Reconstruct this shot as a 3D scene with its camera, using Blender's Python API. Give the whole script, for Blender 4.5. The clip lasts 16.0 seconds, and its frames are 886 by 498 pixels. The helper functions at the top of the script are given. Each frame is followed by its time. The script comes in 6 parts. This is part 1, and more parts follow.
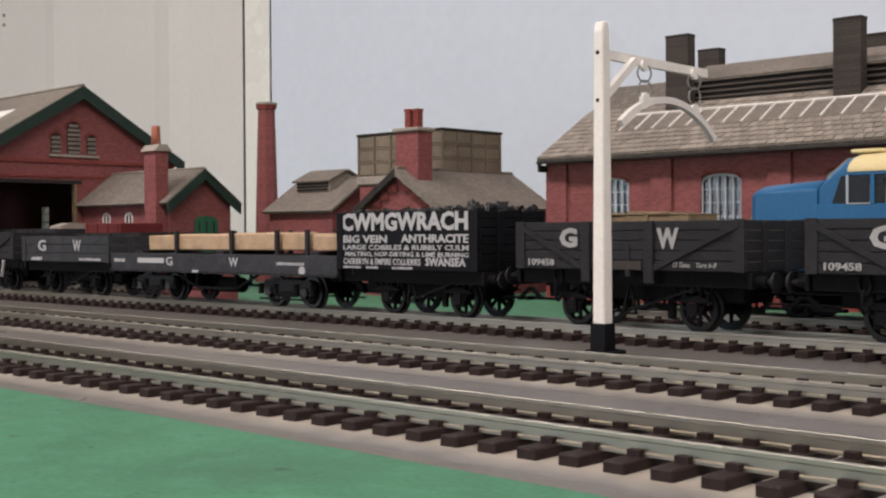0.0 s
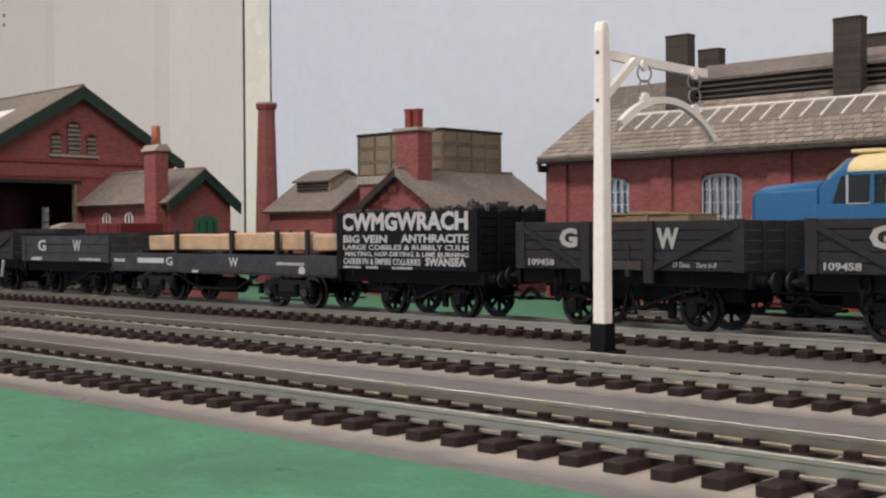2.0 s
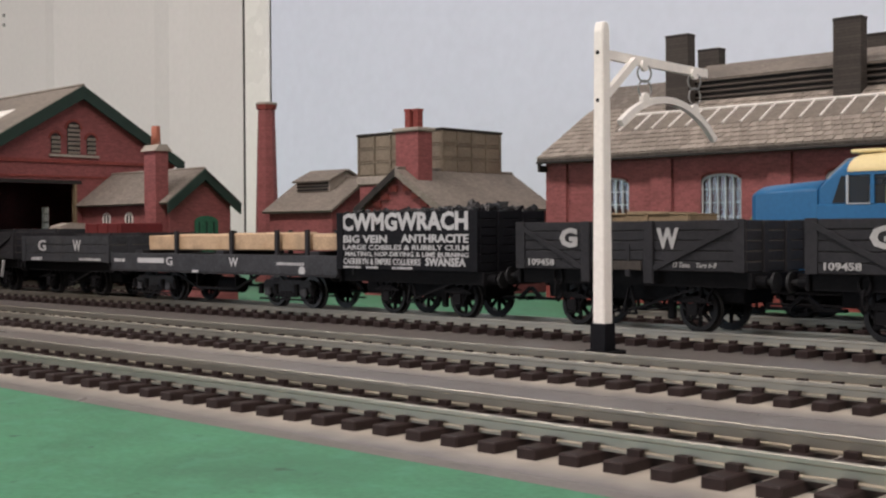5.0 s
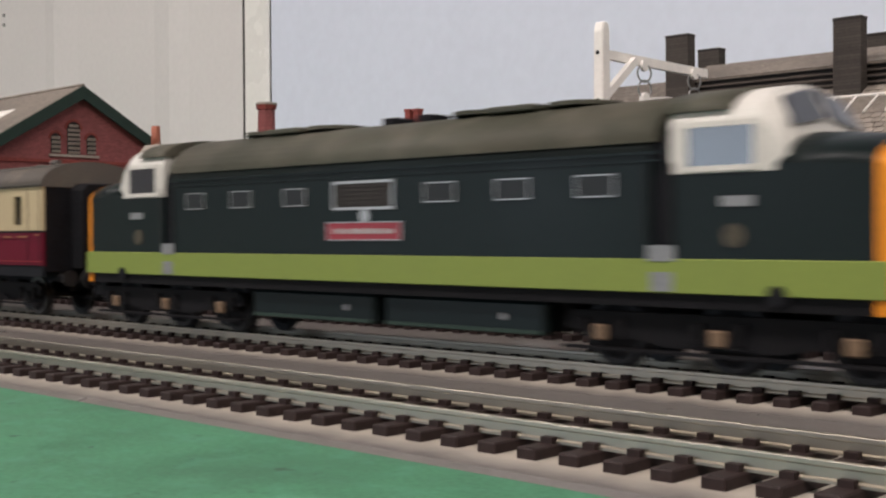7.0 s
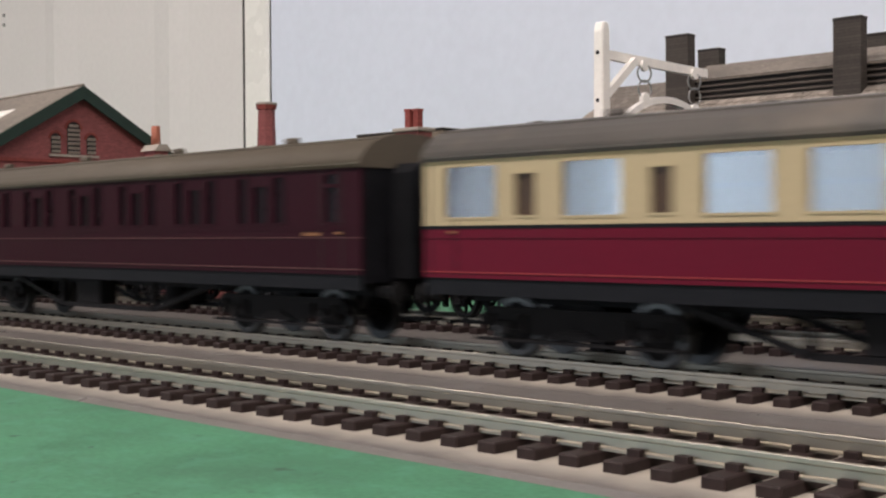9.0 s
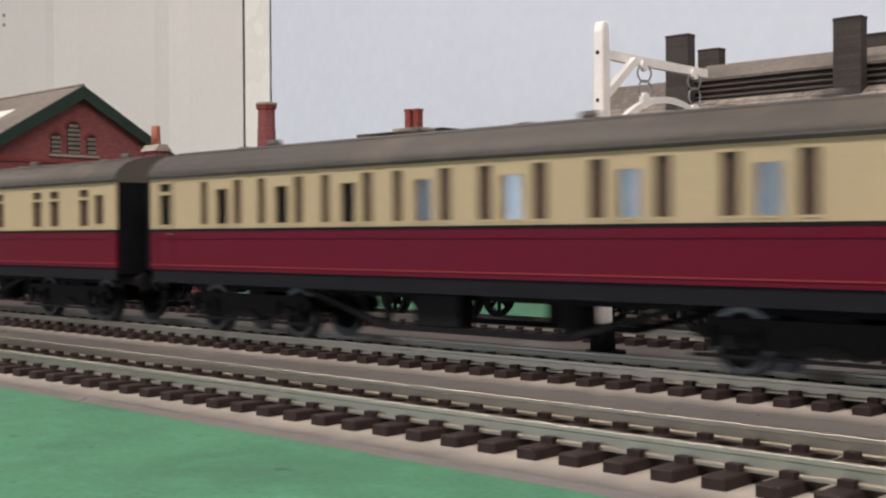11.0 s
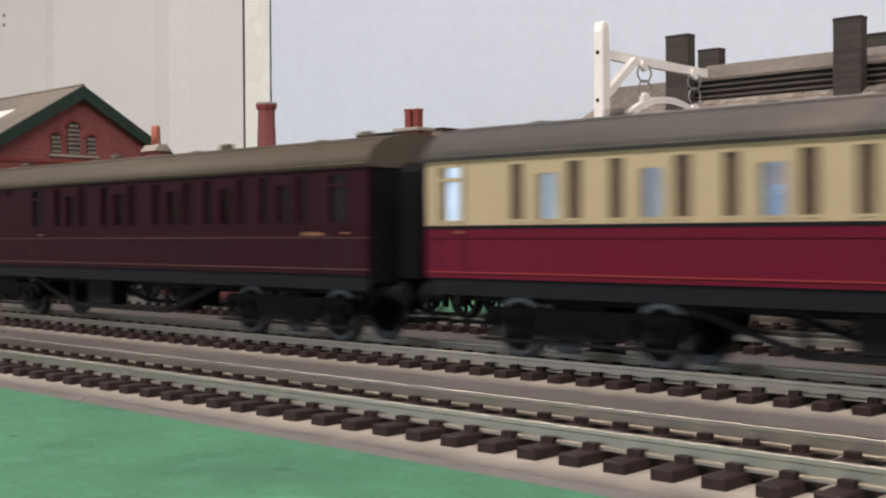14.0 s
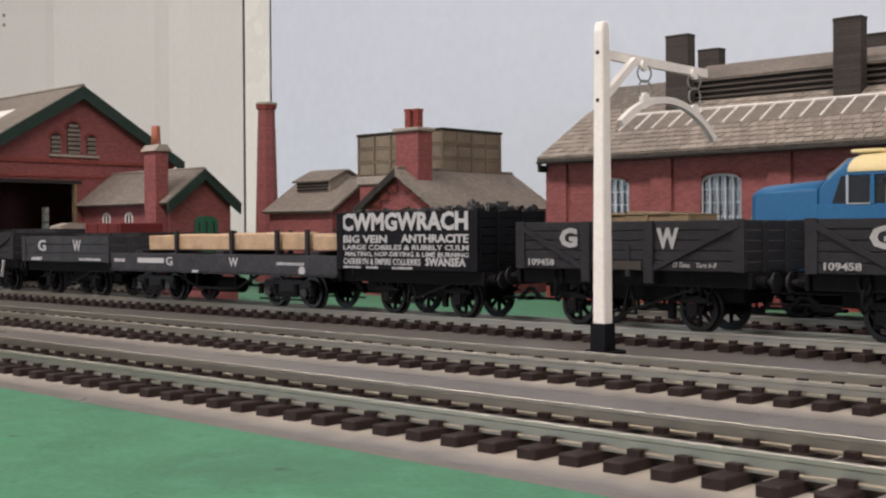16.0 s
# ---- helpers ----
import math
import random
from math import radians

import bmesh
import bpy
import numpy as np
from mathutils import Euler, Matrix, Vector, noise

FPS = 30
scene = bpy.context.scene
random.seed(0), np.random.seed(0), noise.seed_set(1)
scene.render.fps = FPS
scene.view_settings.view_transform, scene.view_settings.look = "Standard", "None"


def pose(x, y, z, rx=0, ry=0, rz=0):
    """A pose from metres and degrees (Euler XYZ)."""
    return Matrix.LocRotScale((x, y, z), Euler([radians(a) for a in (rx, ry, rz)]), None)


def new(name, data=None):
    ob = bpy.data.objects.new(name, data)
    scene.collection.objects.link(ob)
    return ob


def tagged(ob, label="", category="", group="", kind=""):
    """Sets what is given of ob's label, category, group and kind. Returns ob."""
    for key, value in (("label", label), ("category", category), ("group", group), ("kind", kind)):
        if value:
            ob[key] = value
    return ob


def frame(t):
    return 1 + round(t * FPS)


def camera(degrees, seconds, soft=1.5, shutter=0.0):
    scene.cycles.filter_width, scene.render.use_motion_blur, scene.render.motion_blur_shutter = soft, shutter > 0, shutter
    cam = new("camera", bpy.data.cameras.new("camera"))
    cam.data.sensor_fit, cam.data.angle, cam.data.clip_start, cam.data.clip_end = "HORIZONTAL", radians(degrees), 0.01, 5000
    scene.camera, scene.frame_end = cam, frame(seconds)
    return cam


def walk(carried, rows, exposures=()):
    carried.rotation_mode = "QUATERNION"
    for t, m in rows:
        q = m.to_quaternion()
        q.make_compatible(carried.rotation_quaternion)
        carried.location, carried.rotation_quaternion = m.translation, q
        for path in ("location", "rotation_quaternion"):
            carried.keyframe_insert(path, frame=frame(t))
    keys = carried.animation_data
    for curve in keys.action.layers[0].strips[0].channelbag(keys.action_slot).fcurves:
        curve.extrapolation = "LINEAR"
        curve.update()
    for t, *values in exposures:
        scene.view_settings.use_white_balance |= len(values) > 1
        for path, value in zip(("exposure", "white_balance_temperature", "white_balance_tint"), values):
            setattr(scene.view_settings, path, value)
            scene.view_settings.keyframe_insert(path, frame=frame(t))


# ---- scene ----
# A double-O model railway on a table. Working unit below: millimetres from the board's top, turned into metres by K.
K = 0.001
RAIL_Z = 5.0          # rail tops over the board
Y_A, Y_B, Y_C, Y_D = 140.4, 207.3, 288.0, 357.0   # track centre lines
GAUGE = 16.5
SPEED = 203.16        # train, mm a second

# ---- camera ----
cam = camera(40.588, 16.0, soft=2.25, shutter=0.5)
eye_pose = pose(0, 0, 31.64 * K, 90 - 0.745, 0, 43.597) @ pose(0, 0, 0, 0, 0, -0.309)
walk(cam, [(0, eye_pose), (16, eye_pose)], exposures=[(0, 0.27), (6.5, 0.27), (7.2, 0.26), (9.0, 0.39), (12.5, 0.42), (13.5, 0.39), (14.5, 0.61), (15.0, 0.67), (15.5, 0.59), (16, 0.33)])

# ---- light ----
world = bpy.data.worlds.new("world")
scene.world = world
world.use_nodes = True
world.node_tree.nodes["Background"].inputs[0].default_value = (0.75, 0.85, 1.0, 1)
world.node_tree.nodes["Background"].inputs[1].default_value = 0.25


def ceiling_lamp(x, y, power, sx, sy, col=(1.0, 0.885, 0.86)):
    d = bpy.data.lights.new("ceiling_lamp", "AREA")
    d.shape, d.size, d.size_y, d.energy, d.color = "RECTANGLE", sx, sy, power, col
    ob = new("ceiling_lamp", d)
    ob.matrix_world = pose(x, y, 1.36)
    return ob


ceiling_lamp(-0.75, -0.55, 20, 1.5, 0.3)
ceiling_lamp(1.05, -0.55, 22, 1.5, 0.3)
ceiling_lamp(-2.45, -0.55, 9, 1.5, 0.3)

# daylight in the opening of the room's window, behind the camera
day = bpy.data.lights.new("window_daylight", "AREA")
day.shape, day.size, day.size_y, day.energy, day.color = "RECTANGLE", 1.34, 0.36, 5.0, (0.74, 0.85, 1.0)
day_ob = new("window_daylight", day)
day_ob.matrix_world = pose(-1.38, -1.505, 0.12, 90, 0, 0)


# ---- materials ----
def mat(name, col, rough=0.6, metal=0.0, var=0.25, scale=60.0, bump=0.15, fine=900.0, spec=0.28, stain=None, stain_amt=0.5, kind="", bw=3.0, bh=1.0, mortar=None, msize=0.06):
    """Paint, card, metal or plastic with two sizes of variation; kind 'brick' or 'slate' lays courses (mm) on it."""
    m = bpy.data.materials.new(name)
    m.use_nodes = True
    nt = m.node_tree
    n, l = nt.nodes, nt.links
    b = n["Principled BSDF"]
    b.inputs["Roughness"].default_value = rough
    b.inputs["Metallic"].default_value = metal
    b.inputs["Specular IOR Level"].default_value = spec
    tc = n.new("ShaderNodeTexCoord")
    big = n.new("ShaderNodeTexNoise")
    big.inputs["Scale"].default_value, big.inputs["Detail"].default_value = scale, 6
    sml = n.new("ShaderNodeTexNoise")
    sml.inputs["Scale"].default_value, sml.inputs["Detail"].default_value = fine, 4
    l.new(tc.outputs["Object"], big.inputs["Vector"])
    l.new(tc.outputs["Object"], sml.inputs["Vector"])
    add = n.new("ShaderNodeMath")
    add.operation = "ADD"
    l.new(big.outputs["Fac"], add.inputs[0])
    l.new(sml.outputs["Fac"], add.inputs[1])
    ramp = n.new("ShaderNodeMapRange")
    ramp.inputs[1].default_value, ramp.inputs[2].default_value = 0.7, 1.3
    ramp.inputs[3].default_value, ramp.inputs[4].default_value = 1 - var, 1 + var
    l.new(add.outputs[0], ramp.inputs[0])
    mul = n.new("ShaderNodeMix")
    mul.data_type, mul.blend_type = "RGBA", "MULTIPLY"
    mul.inputs[0].default_value = 1.0
    mul.inputs[6].default_value = (*col, 1)
    l.new(ramp.outputs[0], mul.inputs[7])
    out = mul.outputs[2]
    height = sml.outputs["Fac"]
    if kind:
        br = n.new("ShaderNodeTexBrick")
        br.inputs["Scale"].default_value = 1.0
        br.inputs["Brick Width"].default_value, br.inputs["Row Height"].default_value = bw, bh
        br.inputs["Mortar Size"].default_value, br.inputs["Mortar Smooth"].default_value = msize, 0.3
        br.inputs["Color1"].default_value = (1, 1, 1, 1)
        br.inputs["Color2"].default_value = (0.66, 0.66, 0.66, 1)
        br.inputs["Mortar"].default_value = (*(mortar or (0.5, 0.5, 0.5)), 1)
        l.new(tc.outputs["UV"], br.inputs["Vector"])
        m2 = n.new("ShaderNodeMix")
        m2.data_type, m2.blend_type = "RGBA", "MULTIPLY"
        m2.inputs[0].default_value = 0.85
        l.new(out, m2.inputs[6])
        l.new(br.outputs["Color"], m2.inputs[7])
        out = m2.outputs[2]
        height = br.outputs["Fac"]
    if stain:
        sn = n.new("ShaderNodeTexNoise")
        sn.inputs["Scale"].default_value, sn.inputs["Detail"].default_value = scale * 0.45, 8
        l.new(tc.outputs["Object"], sn.inputs["Vector"])
        sr = n.new("ShaderNodeMapRange")
        sr.inputs[1].default_value, sr.inputs[2].default_value = 0.52, 0.72
        sr.inputs[3].default_value, sr.inputs[4].default_value = 0.0, stain_amt
        l.new(sn.outputs["Fac"], sr.inputs[0])
        m3 = n.new("ShaderNodeMix")
        m3.data_type = "RGBA"
        l.new(sr.outputs[0], m3.inputs[0])
        l.new(out, m3.inputs[6])
        m3.inputs[7].default_value = (*stain, 1)
        out = m3.outputs[2]
    l.new(out, b.inputs["Base Color"])
    rr = n.new("ShaderNodeMapRange")
    rr.inputs[3].default_value, rr.inputs[4].default_value = max(0.05, rough - 0.12), min(1, rough + 0.12)
    l.new(big.outputs["Fac"], rr.inputs[0])
    l.new(rr.outputs[0], b.inputs["Roughness"])
    if bump:
        bp = n.new("ShaderNodeBump")
        bp.inputs["Strength"].default_value, bp.inputs["Distance"].default_value = bump, 0.0003
        if kind:
            bp.invert = True
        l.new(height, bp.inputs["Height"])
        l.new(bp.outputs["Normal"], b.inputs["Normal"])
    return m


def glass_mat(name, rough=0.03, ior=1.45):
    m = bpy.data.materials.new(name)
    m.use_nodes = True
    nt = m.node_tree
    n, l = nt.nodes, nt.links
    tr, gl, mx = n.new("ShaderNodeBsdfTransparent"), n.new("ShaderNodeBsdfGlossy"), n.new("ShaderNodeMixShader")
    fr = n.new("ShaderNodeFresnel")
    fr.inputs[0].default_value = ior
    tr.inputs[0].default_value = (0.86, 0.9, 0.92, 1)
    gl.inputs["Roughness"].default_value = rough
    l.new(fr.outputs[0], mx.inputs[0])
    l.new(tr.outputs[0], mx.inputs[1])
    l.new(gl.outputs[0], mx.inputs[2])
    l.new(mx.outputs[0], n["Material Output"].inputs[0])
    return m


GREEN = mat("board_green_paint", (0.063, 0.200, 0.110), 0.62, var=0.22, scale=75, fine=900, stain=(0.05, 0.135, 0.08), stain_amt=0.7)
ROADBED = mat("grey_roadbed_card", (0.142, 0.130, 0.121), 0.32, spec=0.5, var=0.14, scale=90, fine=1200, stain=(0.19, 0.172, 0.155), stain_amt=0.4)
SLEEPER = mat("brown_sleeper_plastic", (0.024, 0.0155, 0.0145), 0.6, spec=0.2, var=0.25, scale=300)
RAIL = mat("nickel_silver_rail", (0.38, 0.355, 0.30), 0.42, 1.0, var=0.05, scale=20, fine=200, bump=0.0)
BRICK = mat("red_brick_card", (0.262, 0.089, 0.088), 0.8, var=0.22, scale=45, kind="brick", bw=3.0, bh=1.0, mortar=(0.95, 0.85, 0.82), msize=0.14, stain=(0.13, 0.04, 0.035), stain_amt=0.4)
CLAY = mat("orange_clay_pot", (0.36, 0.13, 0.085), 0.75, var=0.15, scale=120)
BRICK_TRIM = mat("red_brick_trim_card", (0.25, 0.06, 0.05), 0.8, var=0.18, scale=60, kind="brick", bw=1.5, bh=1.0, mortar=(0.8, 0.7, 0.7), msize=0.05)
SLATE = mat("weathered_slate_card", (0.20, 0.175, 0.15), 0.82, var=0.22, scale=40, kind="slate", bw=4.1, bh=4.4, mortar=(0.36, 0.34, 0.33), msize=0.22, stain=(0.31, 0.27, 0.21), stain_amt=0.5, bump=0.35)
SLATE_PLAIN = mat("grey_slate_card_small_courses", (0.235, 0.205, 0.175), 0.82, var=0.2, scale=40, kind="slate", bw=2.6, bh=1.6, mortar=(0.7, 0.68, 0.66), msize=0.16, stain=(0.29, 0.255, 0.205), stain_amt=0.4, bump=0.2)
STONE = mat("grey_stone_card", (0.33, 0.29, 0.25), 0.8, var=0.2, scale=60)
DKGREEN = mat("dark_green_card", (0.018, 0.036, 0.028), 0.65, var=0.2, scale=80)
DOORGREEN = mat("green_door_paint", (0.03, 0.12, 0.07), 0.6, var=0.2, scale=90)
TANKMAT = mat("rusty_tank_panels", (0.19, 0.155, 0.115), 0.75, var=0.25, scale=50, stain=(0.16, 0.085, 0.05), stain_amt=0.5)
LOUVRE = mat("brown_black_louvre_card", (0.03, 0.026, 0.024), 0.7, var=0.25, scale=90)
VENTMAT = mat("weathered_dark_timber_vent", (0.062, 0.053, 0.046), 0.8, var=0.25, scale=80, kind="slate", bw=60, bh=1.3, mortar=(0.4, 0.4, 0.4), msize=0.1)
WHITE = mat("white_paint", (0.84, 0.81, 0.76), 0.6, var=0.06, scale=70, stain=(0.6, 0.55, 0.47), stain_amt=0.3)
GLOSS_WHITE = mat("glossy_white_paint", (0.90, 0.875, 0.83), 0.3, var=0.03, scale=6, fine=150, bump=0.02, spec=0.5)
WHITE_WALL = mat("white_painted_board", (0.755, 0.72, 0.70), 0.6, var=0.03, scale=4, fine=120, bump=0.03)
SKY_WALL = mat("pale_blue_painted_backscene", (0.745, 0.787, 0.90), 0.75, var=0.03, scale=2.5, fine=90, bump=0.03)
ROOM = mat("plain_room_paint", (0.62, 0.60, 0.56), 0.8, var=0.03, scale=3, fine=80, bump=0.03)
CARPET = mat("grey_carpet", (0.14, 0.13, 0.12), 0.95, var=0.2, scale=20, fine=700)
WOODEDGE = mat("plain_softwood", (0.42, 0.28, 0.16), 0.6, var=0.2, scale=20)
TIMBER = mat("sawn_timber_load", (0.45, 0.32, 0.205), 0.7, var=0.34, scale=130, fine=1500, stain=(0.36, 0.21, 0.10), stain_amt=0.5)
WAGON = mat("dark_grey_wagon_paint", (0.027, 0.027, 0.030), 0.6, spec=0.15, var=0.25, scale=120, stain=(0.05, 0.047, 0.045), stain_amt=0.4)
WAGON_IN = mat("wagon_inside_boards", (0.05, 0.043, 0.037), 0.75, var=0.25, scale=120)
FADED = mat("faded_blue_grey_wagon_paint", (0.042, 0.044, 0.049), 0.65, spec=0.15, var=0.3, scale=120, stain=(0.075, 0.073, 0.072), stain_amt=0.45)
BLACK = mat("black_wagon_paint", (0.0088, 0.0090, 0.0112), 0.6, spec=0.1, var=0.3, scale=120)
CHASSIS = mat("black_plastic_chassis", (0.0088, 0.0088, 0.0100), 0.65, spec=0.09, var=0.3, scale=150, stain=(0.013, 0.0115, 0.011), stain_amt=0.4)
STEEL = mat("blackened_wheel_steel", (0.022, 0.022, 0.023), 0.5, 0.4, var=0.2, scale=200)
TYRE = mat("bright_wheel_tyre", (0.07, 0.07, 0.07), 0.4, 1.0, var=0.1, scale=200)
LETTER = mat("white_lettering", (0.46, 0.465, 0.47), 0.6, var=0.1, scale=300)
COAL = mat("coal", (0.010, 0.010, 0.011), 0.4, var=0.5, scale=500)
LOCO_GREEN = mat("dark_green_loco_paint", (0.0052, 0.0102, 0.0106), 0.42, spec=0.16, var=0.12, scale=30)
LOCO_ROOF = mat("weathered_green_loco_roof", (0.056, 0.056, 0.040), 0.6, var=0.2, scale=40, stain=(0.12, 0.10, 0.075), stain_amt=0.6)
LIME = mat("lime_green_band", (0.185, 0.24, 0.048), 0.5, var=0.05, scale=40)
ORANGE = mat("orange_yellow_nose_paint", (0.83, 0.29, 0.015), 0.45, var=0.06, scale=60)
NAMERED = mat("red_nameplate", (0.26, 0.035, 0.05), 0.5, var=0.1, scale=80)
BUFFER_RED = mat("red_buffer_beam", (0.45, 0.035, 0.02), 0.45, var=0.1, scale=80)
SILVER = mat("silver_frame", (0.36, 0.36, 0.355), 0.35, 0.6, var=0.1, scale=90)
CREAM = mat("cream_coach_paint", (0.43, 0.355, 0.222), 0.5, spec=0.15, var=0.05, scale=35)
CRIMSON = mat("crimson_coach_paint", (0.104, 0.0036, 0.0168), 0.5, spec=0.12, var=0.07, scale=35)
MAROON = mat("dark_maroon_coach_paint", (0.0235, 0.0042, 0.0090), 0.5, spec=0.08, var=0.1, scale=35)
COACH_ROOF = mat("grey_coach_roof", (0.092, 0.083, 0.075), 0.6, var=0.15, scale=30, stain=(0.13, 0.115, 0.095), stain_amt=0.5)
BROWN_ROOF = mat("brown_weathered_coach_roof", (0.085, 0.07, 0.052), 0.62, var=0.15, scale=30, stain=(0.12, 0.10, 0.075), stain_amt=0.5)
INTERIOR = mat("brown_coach_interior", (0.26, 0.155, 0.08), 0.7, var=0.2, scale=80)
LINE = mat("faded_gold_lining", (0.24, 0.115, 0.055), 0.5, var=0.05)
BLUE = mat("blue_loco_paint", (0.021, 0.125, 0.28), 0.4, var=0.1, scale=30)
LOCO_CREAM = mat("cream_loco_roof", (0.72, 0.60, 0.32), 0.5, var=0.06, scale=50)
SEAT_TAN = mat("tan_seat_moulding", (0.22, 0.13, 0.085), 0.7, var=0.2, scale=200)
TAN = mat("tan_wooden_crate", (0.24, 0.18, 0.11), 0.75, var=0.2, scale=100)
RED_WAGON = mat("red_wagon_paint", (0.13, 0.02, 0.02), 0.6, var=0.2, scale=90)
DARK = mat("dark_inside", (0.028, 0.025, 0.024), 0.9, var=0.2, scale=60)
AXLEBOX = mat("brass_axlebox_cover", (0.15, 0.10, 0.06), 0.5, var=0.2, scale=200)
SLAT = mat("weathered_brown_slat", (0.085, 0.072, 0.062), 0.75, var=0.2, scale=90)
LETTER_GREY = mat("worn_grey_white_lettering", (0.36, 0.36, 0.355), 0.6, var=0.15, scale=300)
RINGS = mat("bright_steel_ring", (0.3, 0.3, 0.29), 0.35, 0.8, var=0.1, scale=200)
LOCO_WHITE = mat("grubby_white_loco_paint", (0.60, 0.585, 0.54), 0.5, var=0.08, scale=60)
# opaque panes: the dark inside of these windows is put into their colour
OPAQUE_BROWN = mat("opaque_brown_pane", (0.055, 0.031, 0.017), 0.45, var=0.15, scale=120)
OPAQUE_MAROON = mat("opaque_dark_maroon", (0.007, 0.0022, 0.0042), 0.3, spec=0.1, var=0.15, scale=120)
GLASS = glass_mat("clear_glazing")


def milky_mat(name, painted_sheen, col):
    """Thick shiny plastic glazing; a thin bluish coat paints in some reflected daylight."""
    m = glass_mat(name, 0.07, 1.75)
    n, l = m.node_tree.nodes, m.node_tree.links
    out = n["Material Output"]
    src = out.inputs[0].links[0].from_socket
    df, mx, tx = n.new("ShaderNodeBsdfDiffuse"), n.new("ShaderNodeMixShader"), n.new("ShaderNodeTexNoise")
    mr = n.new("ShaderNodeMapRange")
    tx.inputs["Scale"].default_value = 90
    mr.inputs[3].default_value, mr.inputs[4].default_value = painted_sheen - 0.04, painted_sheen + 0.04
    l.new(tx.outputs["Fac"], mr.inputs[0])
    l.new(mr.outputs[0], mx.inputs[0])
    df.inputs[0].default_value = (*col, 1)
    l.new(src, mx.inputs[1])
    l.new(df.outputs[0], mx.inputs[2])
    l.new(mx.outputs[0], out.inputs[0])
    return m


MILKY = milky_mat("glossy_plastic_glazing", 0.06, (0.40, 0.46, 0.62))
LINE_FAINT = mat("faint_maroon_lining", (0.085, 0.03, 0.03), 0.5, var=0.1)
LINE_RED = mat("dull_red_lining", (0.22, 0.018, 0.022), 0.5, var=0.1)
SIDING_BED = mat("dark_brown_siding_ballast", (0.10, 0.088, 0.074), 0.85, var=0.35, scale=130, fine=900, bump=0.4)
SOLEBAR = mat("dark_blue_grey_solebar", (0.0098, 0.0107, 0.0135), 0.6, spec=0.1, var=0.2, scale=90)
DULL_GLASS = glass_mat("dull_cab_glazing", 0.5)
DARK_PANE = mat("dark_side_window_glazing", (0.012, 0.014, 0.016), 0.5, var=0.1, scale=60, bump=0.0, spec=0.3)
CREST = mat("faded_crest_transfer", (0.06, 0.052, 0.036), 0.55, var=0.3, scale=400)
STEP = mat("dull_grey_step_metal", (0.22, 0.225, 0.23), 0.5, 0.3, var=0.15, scale=120)


def wear(m, scale, lo, hi, col, amt):
    """Lays a second coat of scuffs or specks over a material's colour."""
    n, l = m.node_tree.nodes, m.node_tree.links
    bs = [q for q in n if q.type == "BSDF_PRINCIPLED"][0]
    src = bs.inputs["Base Color"].links[0].from_socket
    tc = [q for q in n if q.type == "TEX_COORD"][0]
    ns, mr, mx = n.new("ShaderNodeTexNoise"), n.new("ShaderNodeMapRange"), n.new("ShaderNodeMix")
    ns.inputs["Scale"].default_value, ns.inputs["Detail"].default_value = scale, 5
    l.new(tc.outputs["Object"], ns.inputs["Vector"])
    mr.inputs[1].default_value, mr.inputs[2].default_value = lo, hi
    mr.inputs[3].default_value, mr.inputs[4].default_value = 0.0, amt
    l.new(ns.outputs["Fac"], mr.inputs[0])
    mx.data_type = "RGBA"
    l.new(mr.outputs[0], mx.inputs[0])
    l.new(src, mx.inputs[6])
    mx.inputs[7].default_value = (*col, 1)
    l.new(mx.outputs[2], bs.inputs["Base Color"])


def vary(m, node, socket, lo, hi):
    """Gives each piece, or each loose island of a joined mesh, a tone of its own."""
    n, l = m.node_tree.nodes, m.node_tree.links
    bs = [q for q in n if q.type == "BSDF_PRINCIPLED"][0]
    src = bs.inputs["Base Color"].links[0].from_socket
    oi, mr, mx = n.new(node), n.new("ShaderNodeMapRange"), n.new("ShaderNodeMix")
    mr.inputs[3].default_value, mr.inputs[4].default_value = lo, hi
    l.new(oi.outputs[socket], mr.inputs[0])
    mx.data_type, mx.blend_type = "RGBA", "MULTIPLY"
    mx.inputs[0].default_value = 1.0
    l.new(src, mx.inputs[6])
    l.new(mr.outputs[0], mx.inputs[7])
    l.new(mx.outputs[2], bs.inputs["Base Color"])
    return m


def slate_mat(name):
    return mat(name, (0.315, 0.275, 0.235), 0.8, var=0.2, scale=45, fine=1100, stain=(0.27, 0.23, 0.175), stain_amt=0.5)


SLATE_PIECE = vary(slate_mat("single_slate"), "ShaderNodeObjectInfo", "Random", 0.72, 1.12)
SLATE_REST = vary(slate_mat("joined_slates"), "ShaderNodeNewGeometry", "Random Per Island", 0.72, 1.12)
wear(GREEN, 190, 0.52, 0.70, (0.09, 0.27, 0.175), 0.45)
wear(LOCO_ROOF, 60, 0.5, 0.68, (0.13, 0.118, 0.092), 0.5)
wear(COACH_ROOF, 90, 0.52, 0.68, (0.15, 0.125, 0.10), 0.6)
wear(GREEN, 170, 0.65, 0.71, (0.035, 0.075, 0.05), 0.8)
wear(ROADBED, 260, 0.62, 0.75, (0.15, 0.135, 0.12), 0.45)


# ---- mesh helpers ----
def box(bm, x0, x1, y0, y1, z0, z1, bev=0.0):
    r = bmesh.ops.create_cube(bm, size=1.0, matrix=Matrix.Translation(((x0 + x1) / 2, (y0 + y1) / 2, (z0 + z1) / 2)) @ Matrix.Diagonal((abs(x1 - x0), abs(y1 - y0), abs(z1 - z0), 1)))
    if bev:
        es = list({e for v in r["verts"] for e in v.link_edges})
        bmesh.ops.bevel(bm, geom=es, offset=bev, segments=1, affect="EDGES")
    return bm


